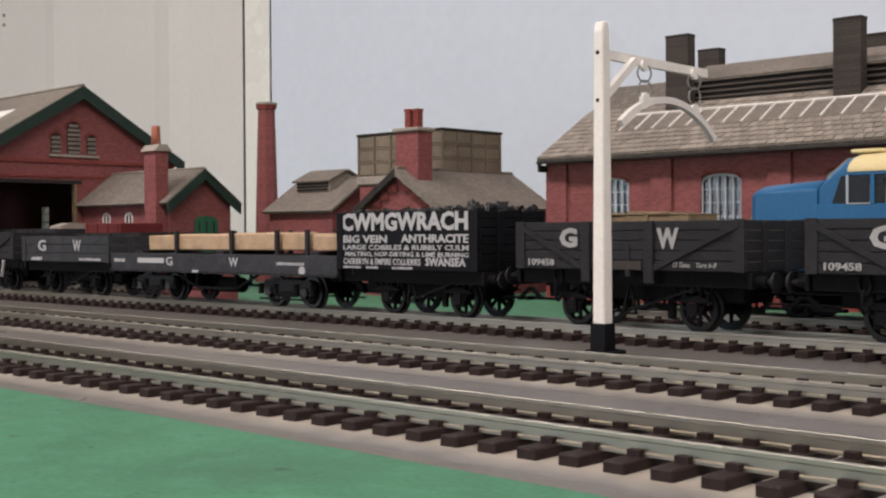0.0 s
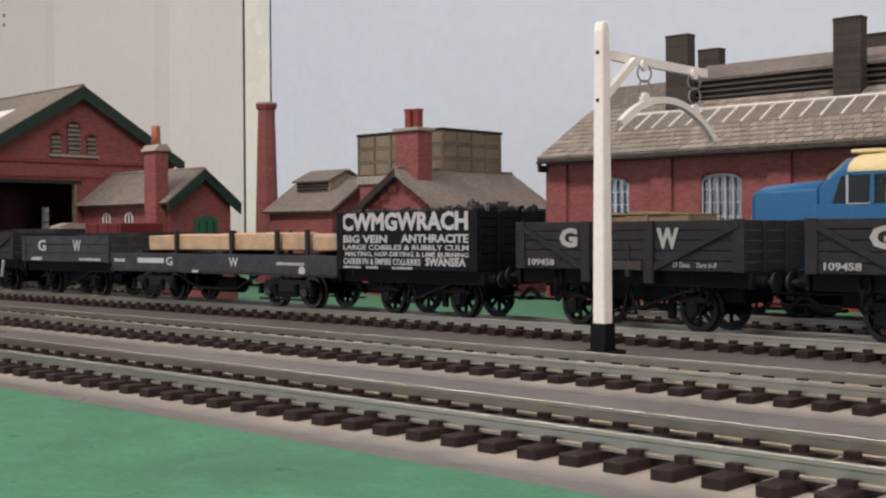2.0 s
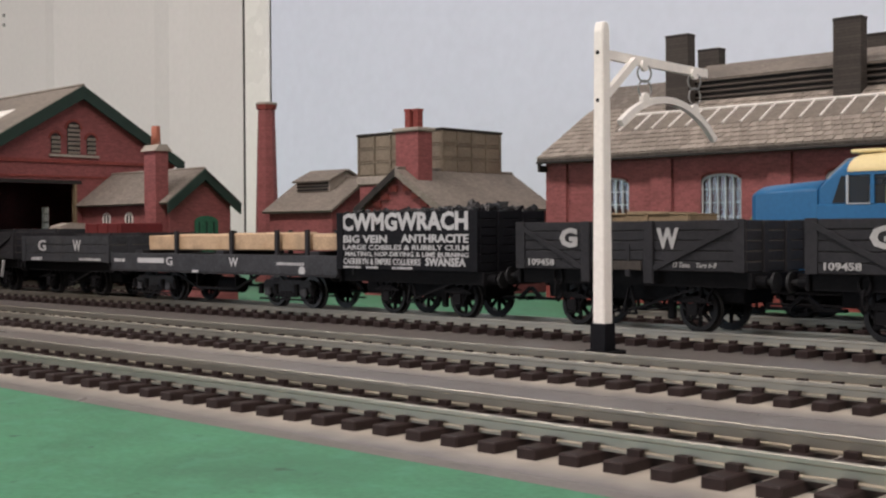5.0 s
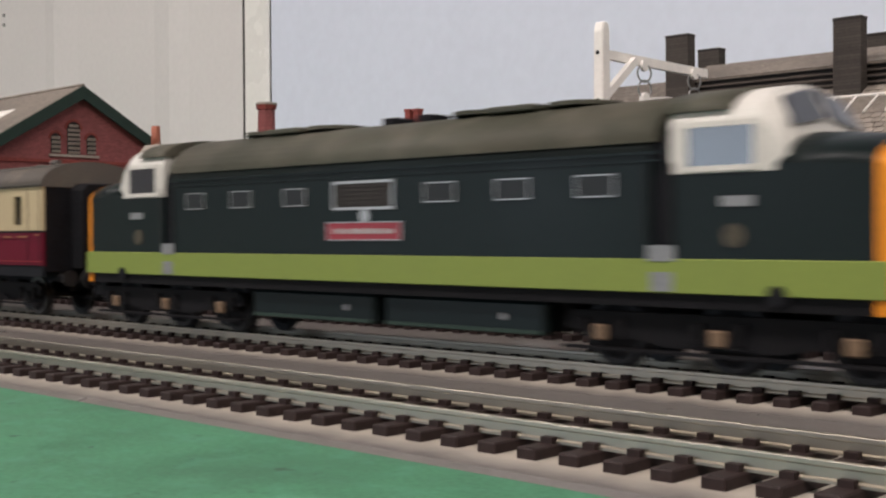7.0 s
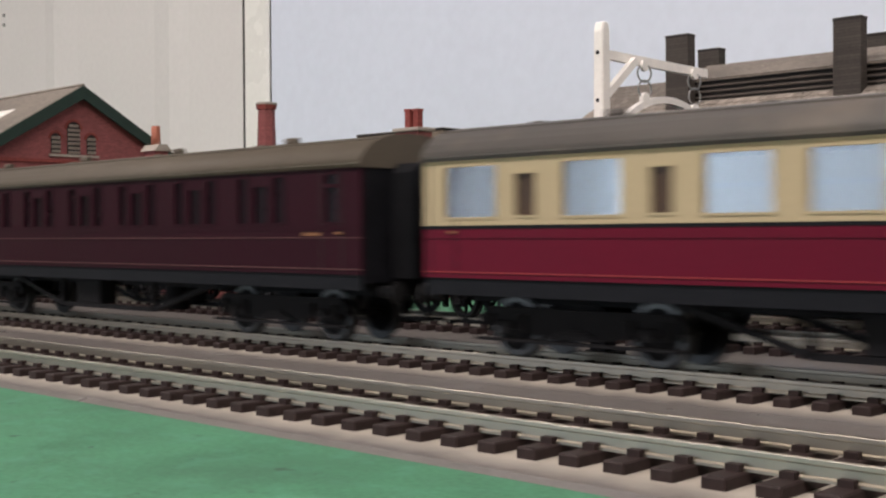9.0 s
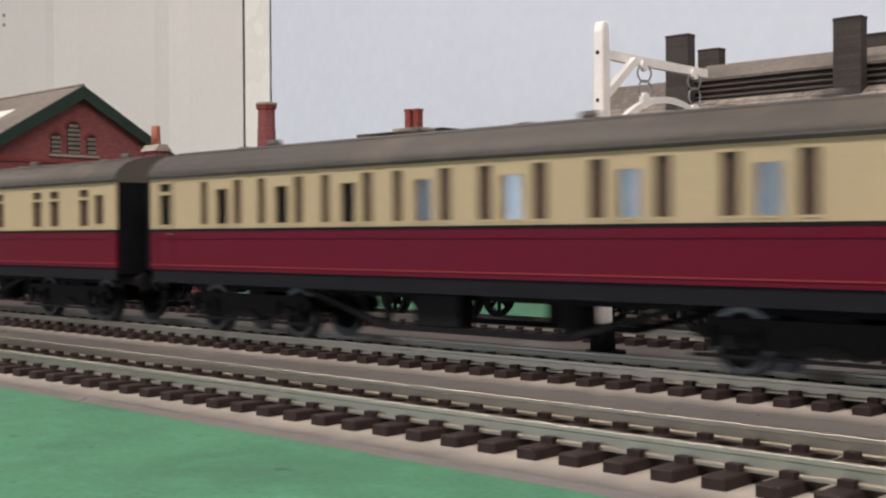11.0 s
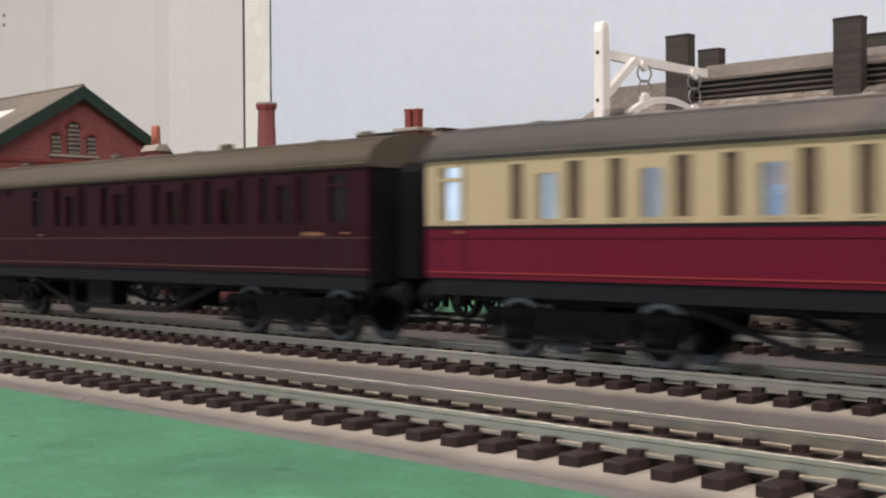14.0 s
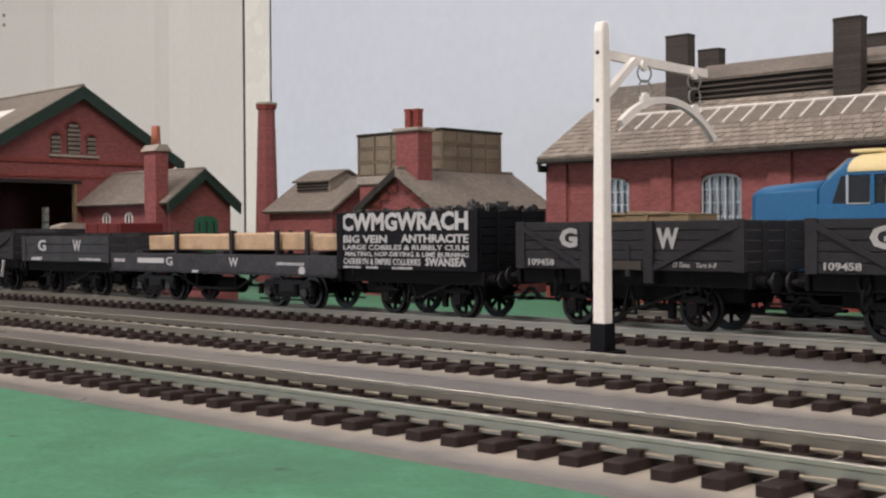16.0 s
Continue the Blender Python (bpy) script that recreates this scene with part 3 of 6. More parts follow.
        for k in range(9):
            a = math.pi * (k + 0.5) / 9
            c = (0.45, cy + (w / 2 + 0.9) * math.cos(a), z1 - w / 2 + (w / 2 + 0.9) * math.sin(a))
            bar(arch, (c[0], c[1] - 0.8 * math.sin(a), c[2] + 0.8 * math.cos(a)), (c[0], c[1] + 0.8 * math.sin(a), c[2] - 0.8 * math.cos(a)), 0.9, 1.4)
        part("brick_arch", arch, BRICK_TRIM, th)
    part("sill", B(0, 1.5, -20.5, 12.5, 79.0, 80.5), STONE, th, "pale stone sill")
    return th


def shed_office():
    X, Y = -570.0, 378.0
    th = thing("shed_office", X, Y, 0, "small red brick office with slate roof and brick chimney stack", "office building")
    L, W, ze, zr = -93.4, 41.5, 52.0, 68.0
    ym = W / 2
    part("wall", prism(bmesh.new(), [(0, 0), (W, 0), (W, ze), (ym, zr), (0, ze)], "x", L, 0), BRICK, th)
    sl = (zr - ze) / ym
    o = 4.5
    for s, ya in ((-1, -o), (1, W + o)):
        za = ze - o * sl
        x1 = 4.5
        a, b, c, d = (L, ya, za), (x1, ya, za), (x1, ym, zr), (L, ym, zr)
        part("roof", slab(bmesh.new(), *((a, b, c, d) if s < 0 else (b, a, d, c)), 1.3), SLATE_PLAIN, th)
        part("bargeboard", slab(bmesh.new(), (x1, ya, za - 5.0), (x1, ym, zr - 5.0), (x1, ym, zr + 1.2), (x1, ya, za + 1.2), 1.5), DKGREEN, th, "dark green bargeboard")
    part("ridge_tile", B(L, 4.5, ym - 1.2, ym + 1.2, zr + 1.1, zr + 2.2, bev=0.4), STONE, th)
    st = part("chimney", B(-14.0, -2.6, -7, 1.2, 0, 78.5), BRICK, th)
    part("cap", prism(bmesh.new(), [(-8.6, 78.3), (2.8, 78.3), (-0.5, 82.0), (-5.3, 82.0)], "x", -15.6, -1.0), STONE, st, "weathered stone cap")
    part("chimney_pot", cyl(bmesh.new(), (-8.4, -2.9, 87.0), "z", 2.7, 11, 14, 2.4), CLAY, st, "plain orange clay pot", True)
    # arched green door in the gable
    d = part("door", prism(bmesh.new(), [(y, z) for y, z in arch_profile(24.5, 16, 0.5, 42.5, 3.5)], "x", -0.4, 0.5), DOORGREEN, th, "green arched door")
    for y in (19.5, 24.5, 29.5):
        part("batten", B(0.5, 0.8, y - 0.4, y + 0.4, 1, 39), DKGREEN, d)
    for x in (-65, -40.5):
        w = part("window", prism(bmesh.new(), arch_profile(x, 8, 27, 44.5, 3.5), "y", -0.3, 0.4), DARK, th)
        fr = bmesh.new()
        for xx in (-3.6, 0, 3.6):
            box(fr, x + xx - 0.4, x + xx + 0.4, -0.8, -0.2, 27, 41.5 if xx else 44)
        for z in (27.4, 33, 38.5):
            box(fr, x - 3.9, x + 3.9, -0.8, -0.2, z - 0.35, z + 0.35)
        for k in range(8):
            a0, a1 = math.pi * k / 8, math.pi * (k + 1) / 8
            bar(fr, (x + 3.9 * math.cos(a0), -0.5, 41 + 3.6 * math.sin(a0)), (x + 3.9 * math.cos(a1), -0.5, 41 + 3.6 * math.sin(a1)), 0.8)
        part("frame", fr, WHITE, w, "white window frame")
    return th


def brick_platform():
    th = thing("loading_platform", -480, 345, 0, "low red brick loading platform on the green board", "platform")
    part("wall", B(-34, 9, -12, 6, 0, 14), BRICK, th)
    part("coping", B(-35, 10, -13, 7, 14, 15.4, bev=0.4), STONE, th)


def tall_chimney():
    th = thing("factory_chimney", -638.5, 500, 0, "tall tapered octagonal red brick factory chimney", "chimney")
    part("shaft", cyl(bmesh.new(), (0, 0, 57.5), "z", 8.6, 115, 8, 5.6), BRICK, th)
    part("cap", cyl(bmesh.new(), (0, 0, 116.6), "z", 6.4, 3.2, 8, 7.0), BRICK_TRIM, th)
    part("rim", cyl(bmesh.new(), (0, 0, 118.9), "z", 7.3, 1.4, 8, 7.0), STONE, th)


def pump_house():
    th = thing("pump_house", -430.5, 420, 0, "red brick pump house, gabled slate roof and panelled water tank", "pump house")
    gable_house(th, -27.5, 27.5, 2, 84, 45.5, 63.0, "y", BRICK, SLATE_PLAIN, over=3.5)
    # stepped brick mouldings under the verge, facing the line
    for s in (-1, 1):
        for i in range(4):
            x = s * (5 + i * 6.0)
            z = 60.0 - abs(x) * 0.636 - 1.0
            part("corbel", B(x - 2.6, x + 2.6, 0.6, 2.1, z - 3.0, z), BRICK_TRIM, th)
    part("bargeboard", slab(bmesh.new(), (-31, -1.8, 40.8), (0, -1.8, 60.5), (0, -1.8, 64.6), (-31, -1.8, 44.9), 0.9), LOUVRE, th)
    part("bargeboard", slab(bmesh.new(), (0, -1.8, 60.5), (31, -1.8, 40.8), (31, -1.8, 44.9), (0, -1.8, 64.6), 0.9), SLATE_PLAIN, th)
    st = part("chimney", B(-6.0, 10.0, 4, 14, 40, 82.8), BRICK, th)
    part("cap", B(-7.6, 11.6, 2.6, 15.4, 82.8, 84.8, bev=0.5), STONE, st)
    for x, y in ((0.2, 8), (4.4, 9.6)):
        part("chimney_pot", B(x - 1.9, x + 1.9, y - 1.9, y + 1.9, 84.8, 94.2, bev=0.3), BRICK_TRIM, st, "square red clay pot")
        part("pot_rim", B(x - 2.2, x + 2.2, y - 2.2, y + 2.2, 93.2, 94.5, bev=0.2), BRICK_TRIM, st)
    # tank block behind
    part("wall", B(-63.5, 1.0, 32, 77, 0, 58.5), BRICK, th)
    part("cornice", B(-65.0, 2.5, 30.5, 78.5, 58.5, 63.2, bev=0.6), STONE, th)
    tank = part("water_tank", B(-63.0, 0.9, 31, 76.5, 63.3, 85.5), TANKMAT, th, "rusty brown cast panel tank")
    part("rim", B(-64.2, 2.1, 29.8, 77.7, 85.5, 86.7, bev=0.3), LOUVRE, tank)
    for i in range(6):
        x = -63.0 + i * 12.78
        part("flange", B(x - 0.45, x + 0.45, 30.2, 31, 63.3, 85.5), TANKMAT, tank)
        if i < 5:
            for r in range(3):
                part("panel", B(x + 1.0, x + 11.8, 30.6, 31.0, 64.2 + r * 7.4, 70.2 + r * 7.4, bev=0.18), TANKMAT, tank)
    for j in range(5):
        y = 31 + j * 11.37
        part("flange", B(0.9, 1.7, y - 0.45, y + 0.45, 63.3, 85.5), TANKMAT, tank)
        if j < 4:
            for r in range(3):
                part("panel", B(0.9, 1.3, y + 1.0, y + 10.4, 64.2 + r * 7.4, 70.2 + r * 7.4, bev=0.18), TANKMAT, tank)
    for z in (70.8, 78.2):
        part("flange", B(-63.2, 1.6, 30.3, 31, z - 0.4, z + 0.4), TANKMAT, tank)
        part("flange", B(0.9, 1.6, 31, 76.5, z - 0.4, z + 0.4), TANKMAT, tank)


def boiler_hut():
    th = thing("boiler_hut", -517.7, 452, 0, "low red brick hut with slate roof and louvred lantern", "hut")
    gable_house(th, -57, 0, 0, 52, 46.0, 63.4, "x", BRICK, SLATE_PLAIN, over=3)
    lan = part("lantern", prism(bmesh.new(), [(13, 53), (39, 53), (39, 63.2), (26, 69.2), (13, 63.2)], "x", -47, -17), STONE, th, "louvred roof lantern")
    for s in (-1, 1):
        yy = 26 + s * 15
        a, b, c, d = (-49, yy, 62.4), (-15, yy, 62.4), (-15, 26, 69.5), (-49, 26, 69.5)
        part("roof", slab(bmesh.new(), *((a, b, c, d) if s < 0 else (b, a, d, c)), 1.0), SLATE_PLAIN, lan)
    for i in range(3):
        part("slat", B(-46, -18, 12.2, 13.1, 57.4 + i * 1.9, 58.5 + i * 1.9), LOUVRE, lan)


def engine_shed():
    X0, Y0 = -358.5, 450.0
    th = thing("engine_shed", X0, Y0, 0, "long red brick engine shed with slate roof and smoke vents", "engine shed")
    L, D, ze, zr = 620.0, 120.0, 68.0, 103.6
    ym = D / 2
    sl = (zr - ze + 0.0) / (ym)
    # near wall with real window openings
    wins = [(36.4 + 56.6 * k, 19.6) for k in range(10)]
    z0, z1 = 26.0, 56.5
    wins = [q for q in wins if q[0] + q[1] / 2 < L - 5]
    part("wall", panel(0, L, 0, ze, [(cx - ww / 2, cx + ww / 2, z0, z1) for cx, ww in wins], 0, 3), BRICK, th, "red brick side wall with arched windows")
    for cx, ww in wins:
        hd = arch_profile(cx, ww - 0.02, z0, z1 - 0.01, 3.0)[2:]
        part("arch_head", prism(bmesh.new(), [(cx + ww / 2 - 0.01, z1 - 0.005), (cx - ww / 2 + 0.01, z1 - 0.005)] + hd[::-1], "y", 0.02, 2.98), BRICK, th)
    part("wall", prism(bmesh.new(), [(3, 0), (D, 0), (D, ze), (ym, zr), (3, ze + 3 * sl)], "x", 0, 3), BRICK, th)
    part("wall", prism(bmesh.new(), [(3, 0), (D, 0), (D, ze), (ym, zr), (3, ze + 3 * sl)], "x", L - 3, L), BRICK, th)
    part("wall", B(3, L - 3, D - 3, D, 0, ze), BRICK, th)
    part("floor", B(3, L - 3, 3, D - 3, 0.1, 1), DARK, th)
    # raised brick margins that frame each recessed bay
    part("pilaster", B(-0.3, 11.6, -1.6, 0, 0, ze - 4.2), BRICK, th)
    for k in range(10):
        xx = 58.9 + 56.6 * k
        if xx + 10.4 < L:
            part("pilaster", B(xx, xx + 10.4, -1.6, 0, 0, ze - 4.2), BRICK, th)
    part("frieze", B(-0.3, L, -1.7, 0, ze - 4.2, ze), BRICK, th)
    part("plinth", B(-0.3, L, -1.9, -1.6, 0, 8), BRICK_TRIM, th)
    for cx, ww in wins:
        win = part("window", prism(bmesh.new(), arch_profile(cx, ww, z0, z1, 3.0), "y", 1.9, 2.1), GLASS, th, "grimy multi-pane window")
        fr = bmesh.new()
        nb = 5
        for i in range(nb + 1):
            xx = cx - ww / 2 + 0.45 + i * (ww - 0.9) / nb
            d = abs(xx - cx) / (ww / 2)
            top = z1 - 3 + 3.0 * math.sqrt(max(0, 1 - d * d)) - 0.2
            box(fr, xx - 0.24, xx + 0.24, 0.7, 1.6, z0, top)
        for z in (z0 + 0.4, z0 + 6.2, z0 + 12.2, z0 + 18.2, z0 + 24):
            box(fr, cx - ww / 2, cx + ww / 2, 0.75, 1.55, z - 0.22, z + 0.22)
        hd = arch_profile(cx, ww - 0.8, z0, z1 - 0.4, 3.0)[2:]
        for p, q in zip(hd, hd[1:]):
            bar(fr, (p[0], 1.1, p[1]), (q[0], 1.1, q[1]), 0.9)
        part("frame", fr, LETTER, win, "dull white glazing bars")
        part("sill", B(cx - ww / 2 - 1, cx + ww / 2 + 1, -1.4, 0.6, z0 - 1.6, z0), STONE, win)
        vs = bmesh.new()
        for p, q in zip(hd, hd[1:]):
            bar(vs, (p[0], -0.25, p[1] + 1.3), (q[0], -0.25, q[1] + 1.3), 1.8, 0.5)
        part("brick_arch", vs, BRICK_TRIM, win)
    # roof
    ov, up = 7.0, 1.4
    for s, ya in ((-1, -ov), (1, D + ov)):
        za = ze - ov * sl + up
        a, b, c, d = (-1.0, ya, za), (L + 5, ya, za), (L + 5, ym, zr + up), (-1.0, ym, zr + up)
        part("roof", slab(bmesh.new(), *((a, b, c, d) if s < 0 else (b, a, d, c)), 1.5), SLATE, th)
    part("gutter", B(-1.0, L + 5, -ov - 1.6, -ov + 0.4, ze - ov * sl + 0.3, ze - ov * sl + up, bev=0.2), LOUVRE, th)
    part("bargeboard", slab(bmesh.new(), (-1.2, -ov, ze - ov * sl - 1), (-1.2, ym, zr - 1), (-1.2, ym, zr + up + 1.6), (-1.2, -ov, ze - ov * sl + up + 1.6), 1.2), LOUVRE, th)
    part("eaves_bracket", B(-0.6, 0.6, -ov - 0.6, -1.9, ze - ov * sl - 3.4, ze - ov * sl - 0.3), LOUVRE, th)

    def rz(y):
        return ze + y * sl + 1.5 + up
    # glazed strip with white bars
    sk = part("skylight", slab(bmesh.new(), (31, 12.5, rz(12.5) + 0.2), (L - 20, 12.5, rz(12.5) + 0.2), (L - 20, 26.5, rz(26.5) + 0.2), (31, 26.5, rz(26.5) + 0.2), 0.3), SLATE_PLAIN, th, "grey roof glazing between white bars")
    part("bar", slab(bmesh.new(), (31, 26, rz(26) + 0.5), (L - 20, 26, rz(26) + 0.5), (L - 20, 27.2, rz(27.2) + 0.5), (31, 27.2, rz(27.2) + 0.5), 0.7), WHITE, sk)
    n = 62
    for i in range(n):
        x = 31.5 + i * 9.1
        if x < L - 20:
            part("bar", slab(bmesh.new(), (x, 12.5, rz(12.5) + 0.5), (x + 0.8, 12.5, rz(12.5) + 0.5), (x + 0.8, 26.5, rz(26.5) + 0.5), (x, 26.5, rz(26.5) + 0.5), 0.7), WHITE, sk)
    # raised louvred ridge
    lx0 = 54.0
    lou = part("ridge_louvre", B(lx0, L - 30, 37, 83, 84, 101.4), LOUVRE, th, "black louvred ridge vent")
    for i in range(3):
        z = 93.2 + i * 2.6
        part("slat", slab(bmesh.new(), (lx0 - 0.5, 35.2, z), (L - 30, 35.2, z), (L - 30, 37.2, z + 1.3), (lx0 - 0.5, 37.2, z + 1.3), 0.5), SLAT, lou)
    for s in (-1, 1):
        yy = 60 + s * 25.5
        a, b, c, d = (lx0 - 3, yy, 101.2), (L - 27, yy, 101.2), (L - 27, 60, 110.9), (lx0 - 3, 60, 110.9)
        part("roof", slab(bmesh.new(), *((a, b, c, d) if s < 0 else (b, a, d, c)), 1.2), SLATE_PLAIN, lou)

    def vent(x, y, zb, zt):
        v = part("smoke_vent", B(x - 6.0, x + 6.0, y - 3.1, y + 3.1, zb, zt - 1.2), VENTMAT, th, "tall dark weathered timber smoke vent")
        part("cap", B(x - 6.25, x + 6.25, y - 3.35, y + 3.35, zt - 1.2, zt, bev=0.2), LOUVRE, v)
    for x, y, zb, zt in ((53.6, 31.0, 80, 123.2), (136.0, 31.0, 80, 121.0), (40.8, 80, 85, 123.4), (125.7, 80, 85, 121.1), (230.0, 31.0, 80, 121.0), (217.6, 80, 85, 120.0)):
        vent(x, y, zb, zt)
    return th


goods_shed()
shed_office()
brick_platform()
tall_chimney()
boiler_hut()
pump_house()
ENGINE_SHED = engine_shed()


# ---- loading gauge ----
def loading_gauge():
    th = thing("loading_gauge", -181.0, 249.0, 0.9, "white wooden loading gauge post with hanging arch", "loading gauge")
    part("base", prism(bmesh.new(), [(-2.4, 0), (2.4, 0), (2.1, 7.6), (-2.1, 7.6)], "x", -2.3, 2.3), BLACK, th, "black post base")
    part("base_plate", cyl(bmesh.new(), (0.5, 0.5, 0.35), "z", 5.2, 0.7, 20), CHASSIS, th)
    post = bmesh.new()
    prism(post, [(-1.95, 7.4), (1.95, 7.4), (1.6, 81.9), (1.0, 84.2), (-1.0, 84.2), (-1.6, 81.9)], "x", -1.8, 1.8)
    for v in post.verts:
        f = (v.co.z - 7.4) / 76.0
        v.co.x *= 1 - 0.2 * f
    bmesh.ops.bevel(post, geom=post.edges[:], offset=0.3, segments=1, affect="EDGES")
    part("post", post, WHITE, th, "white square tapered post")
    part("arm", slab(bmesh.new(), (-0.7, 1.0, 75.3), (-0.7, 52.0, 74.8), (-0.7, 52.0, 77.2), (-0.7, 1.0, 77.7), -1.4), WHITE, th, "white arm")
    part("brace", bar(bmesh.new(), (0, 2.0, 66.0), (0, 14.5, 75.9), 1.7, 1.9), WHITE, th)
    for z in (76.4, 64.3):
        part("bolt", cyl(bmesh.new(), (-0.1, -1.5, z), "y", 0.55, 0.5, 10), BLACK, th)
    for y in (19.0, 43.7):
        lug = cyl(bmesh.new(), (0, y, 75.0), "x", 1.5, 1.0, 14)
        part("lug", lug, WHITE, th)
        part("ring", ring(bmesh.new(), (0, y, 73.0), (1, -0.3, 0), 2.3, 0.26), RINGS, th)
        part("ring", ring(bmesh.new(), (0, y + 0.2, 68.8), (1, -0.2, 0), 2.3, 0.26), RINGS, th)
    # the arch: a curved bar
    a = bmesh.new()
    cy, cz, R = 29.92, 31.03, 35.57
    n = 22
    prev = None
    for i in range(n + 1):
        an = math.radians(127.9 - 80.9 * i / n)
        c, s = math.cos(an), math.sin(an)
        r0, r1 = R - 0.9, R + 0.9
        cur = [a.verts.new((x, cy + r * c, cz + r * s)) for x, r in ((-0.8, r0), (0.8, r0), (0.8, r1), (-0.8, r1))]
        if prev:
            for k in range(4):
                a.faces.new((prev[k], prev[(k + 1) % 4], cur[(k + 1) % 4], cur[k]))
        else:
            a.faces.new(cur)
        prev = cur
    a.faces.new(prev[::-1])
    bmesh.ops.recalc_face_normals(a, faces=a.faces[:])
    part("arch", a, WHITE, th, "white curved gauge bar")
    for y in (19.2, 43.8):
        z = cz + math.sqrt(R * R - (y - cy) ** 2)
        part("lug", cyl(bmesh.new(), (0, y, z + 1.2), "x", 1.7, 1.2, 14), WHITE, th)


loading_gauge()


# ---- rolling stock, common parts ----
def wheelset(th, x, r, seg=28, spokes=8, zc=None, half=8.0, rim=STEEL):
    """One axle with two spoked wheels, its origin on the axle."""
    zc = RAIL_Z + r if zc is None else zc
    bm = bmesh.new()
    cyl(bm, (0, 0, 0), "y", 0.8, 2 * half + 6, 10)
    ax = part("wheelset", bm, STEEL, th)
    ax.location = (x * K, 0, zc * K)
    for s in (-1, 1):
        y = s * half
        w = bmesh.new()
        o = [(r + 0.7, -s * 1.1), (r + 0.7, -s * 0.5), (r, -s * 0.3), (r - 0.15, s * 1.1), (r - 1.3, s * 1.1), (r - 1.3, -s * 1.1)]
        rings = [[w.verts.new((a * math.cos(t), y + b, a * math.sin(t))) for a, b in o] for t in (i * math.tau / seg for i in range(seg))]
        for i in range(seg):
            for j in range(len(o)):
                w.faces.new((rings[i][j], rings[i][(j + 1) % len(o)], rings[(i + 1) % seg][(j + 1) % len(o)], rings[(i + 1) % seg][j]))
        bmesh.ops.recalc_face_normals(w, faces=w.faces[:])
        part("tyre", w, rim, ax, "bright wheel rim" if rim is TYRE else "")
        d = bmesh.new()
        cyl(d, (0, y, 0), "y", 1.6, 2.2, 12)
        if spokes:
            for i in range(spokes):
                t = i * math.tau / spokes
                bar(d, (1.2 * math.cos(t), y, 1.2 * math.sin(t)), ((r - 1.0) * math.cos(t), y, (r - 1.0) * math.sin(t)), 0.8, 0.9)
        else:
            cyl(d, (0, y, 0), "y", r - 1.2, 1.0, 20)
        part("wheel_centre", d, CHASSIS, ax)
    return ax


def buffers(th, x, d, z=17.8, y=11.2, col=CHASSIS):
    for s in (-1, 1):
        b = cyl(bmesh.new(), (x + d * 1.6, s * y, z), "x", 1.5, 3.2, 12)
        st = part("buffer", b, col, th)
        h = bmesh.new()
        cyl(h, (x + d * 4.0, s * y, z), "x", 0.8, 3.0, 10)
        cyl(h, (x + d * 5.4, s * y, z), "x", 2.6, 0.7, 18)
        part("buffer_head", h, STEEL, st, "steel buffer head")


def coupling(th, x, d, z=11.5):
    c = bmesh.new()
    bar(c, (x - d * 3, 0, z), (x + d * 6, 0, z), 2.4, 0.8)
    bar(c, (x + d * 6, -4, z), (x + d * 6, 4, z), 0.9, 0.9)
    bar(c, (x + d * 3.5, 0, z), (x + d * 7.4, 0, z + 3.2), 1.0, 1.0)
    part("coupling", c, CHASSIS, th, "black tension hook coupling")


def chain(th, x, y, z):
    for i in range(2):
        m = ring(bmesh.new(), (0, 0, 0), (1, 0, 0) if i % 2 else (0, 1, 0), 1.5, 0.35, 14)
        for v in m.verts:
            v.co = Vector((v.co.x + x, v.co.y + y, v.co.z * 1.7 + z - i * 4.2))
        part("chain_link", m, CHASSIS, th)


def axleguard(th, x, s, z, top, w=4.5):
    """W-iron, axlebox and leaf spring at one wheel, on the side s."""
    y = s * 11.2
    g = bmesh.new()
    for d in (-1, 1):
        bar(g, (x + d * 1.9, y, z - 2.0), (x + d * 2.4, y, top), 0.9, 0.6)
        bar(g, (x + d * 2.2, y, z - 0.5), (x + d * (w + 2.2), y, top), 0.8, 0.5)
    bar(g, (x - 2.6, y, z - 2.3), (x + 2.6, y, z - 2.3), 0.7, 0.5)
    k = part("axleguard", g, CHASSIS, th)
    part("axlebox", B(x - 1.7, x + 1.7, y + s * 0.2 - 0.8, y + s * 0.2 + 1.0 * s, z - 1.7, z + 1.7, bev=0.3), CHASSIS, k)
    sp = bmesh.new()
    for i in range(4):
        h = 6.0 - i * 1.2
        box(sp, x - h, x + h, y - 0.6 + s * 0.4, y + 0.6 + s * 0.4, z + 2.0 + i * 0.45 - 0.15, z + 2.4 + i * 0.45 - 0.15)
    part("leaf_spring", sp, CHASSIS, k)


def wheel_pair(th, xs, r, top, spokes=8):
    out = []
    for x in xs:
        out.append(wheelset(th, x, r, spokes=spokes))
        for s in (-1, 1):
            axleguard(th, x, s, RAIL_Z + r, top)
    return out


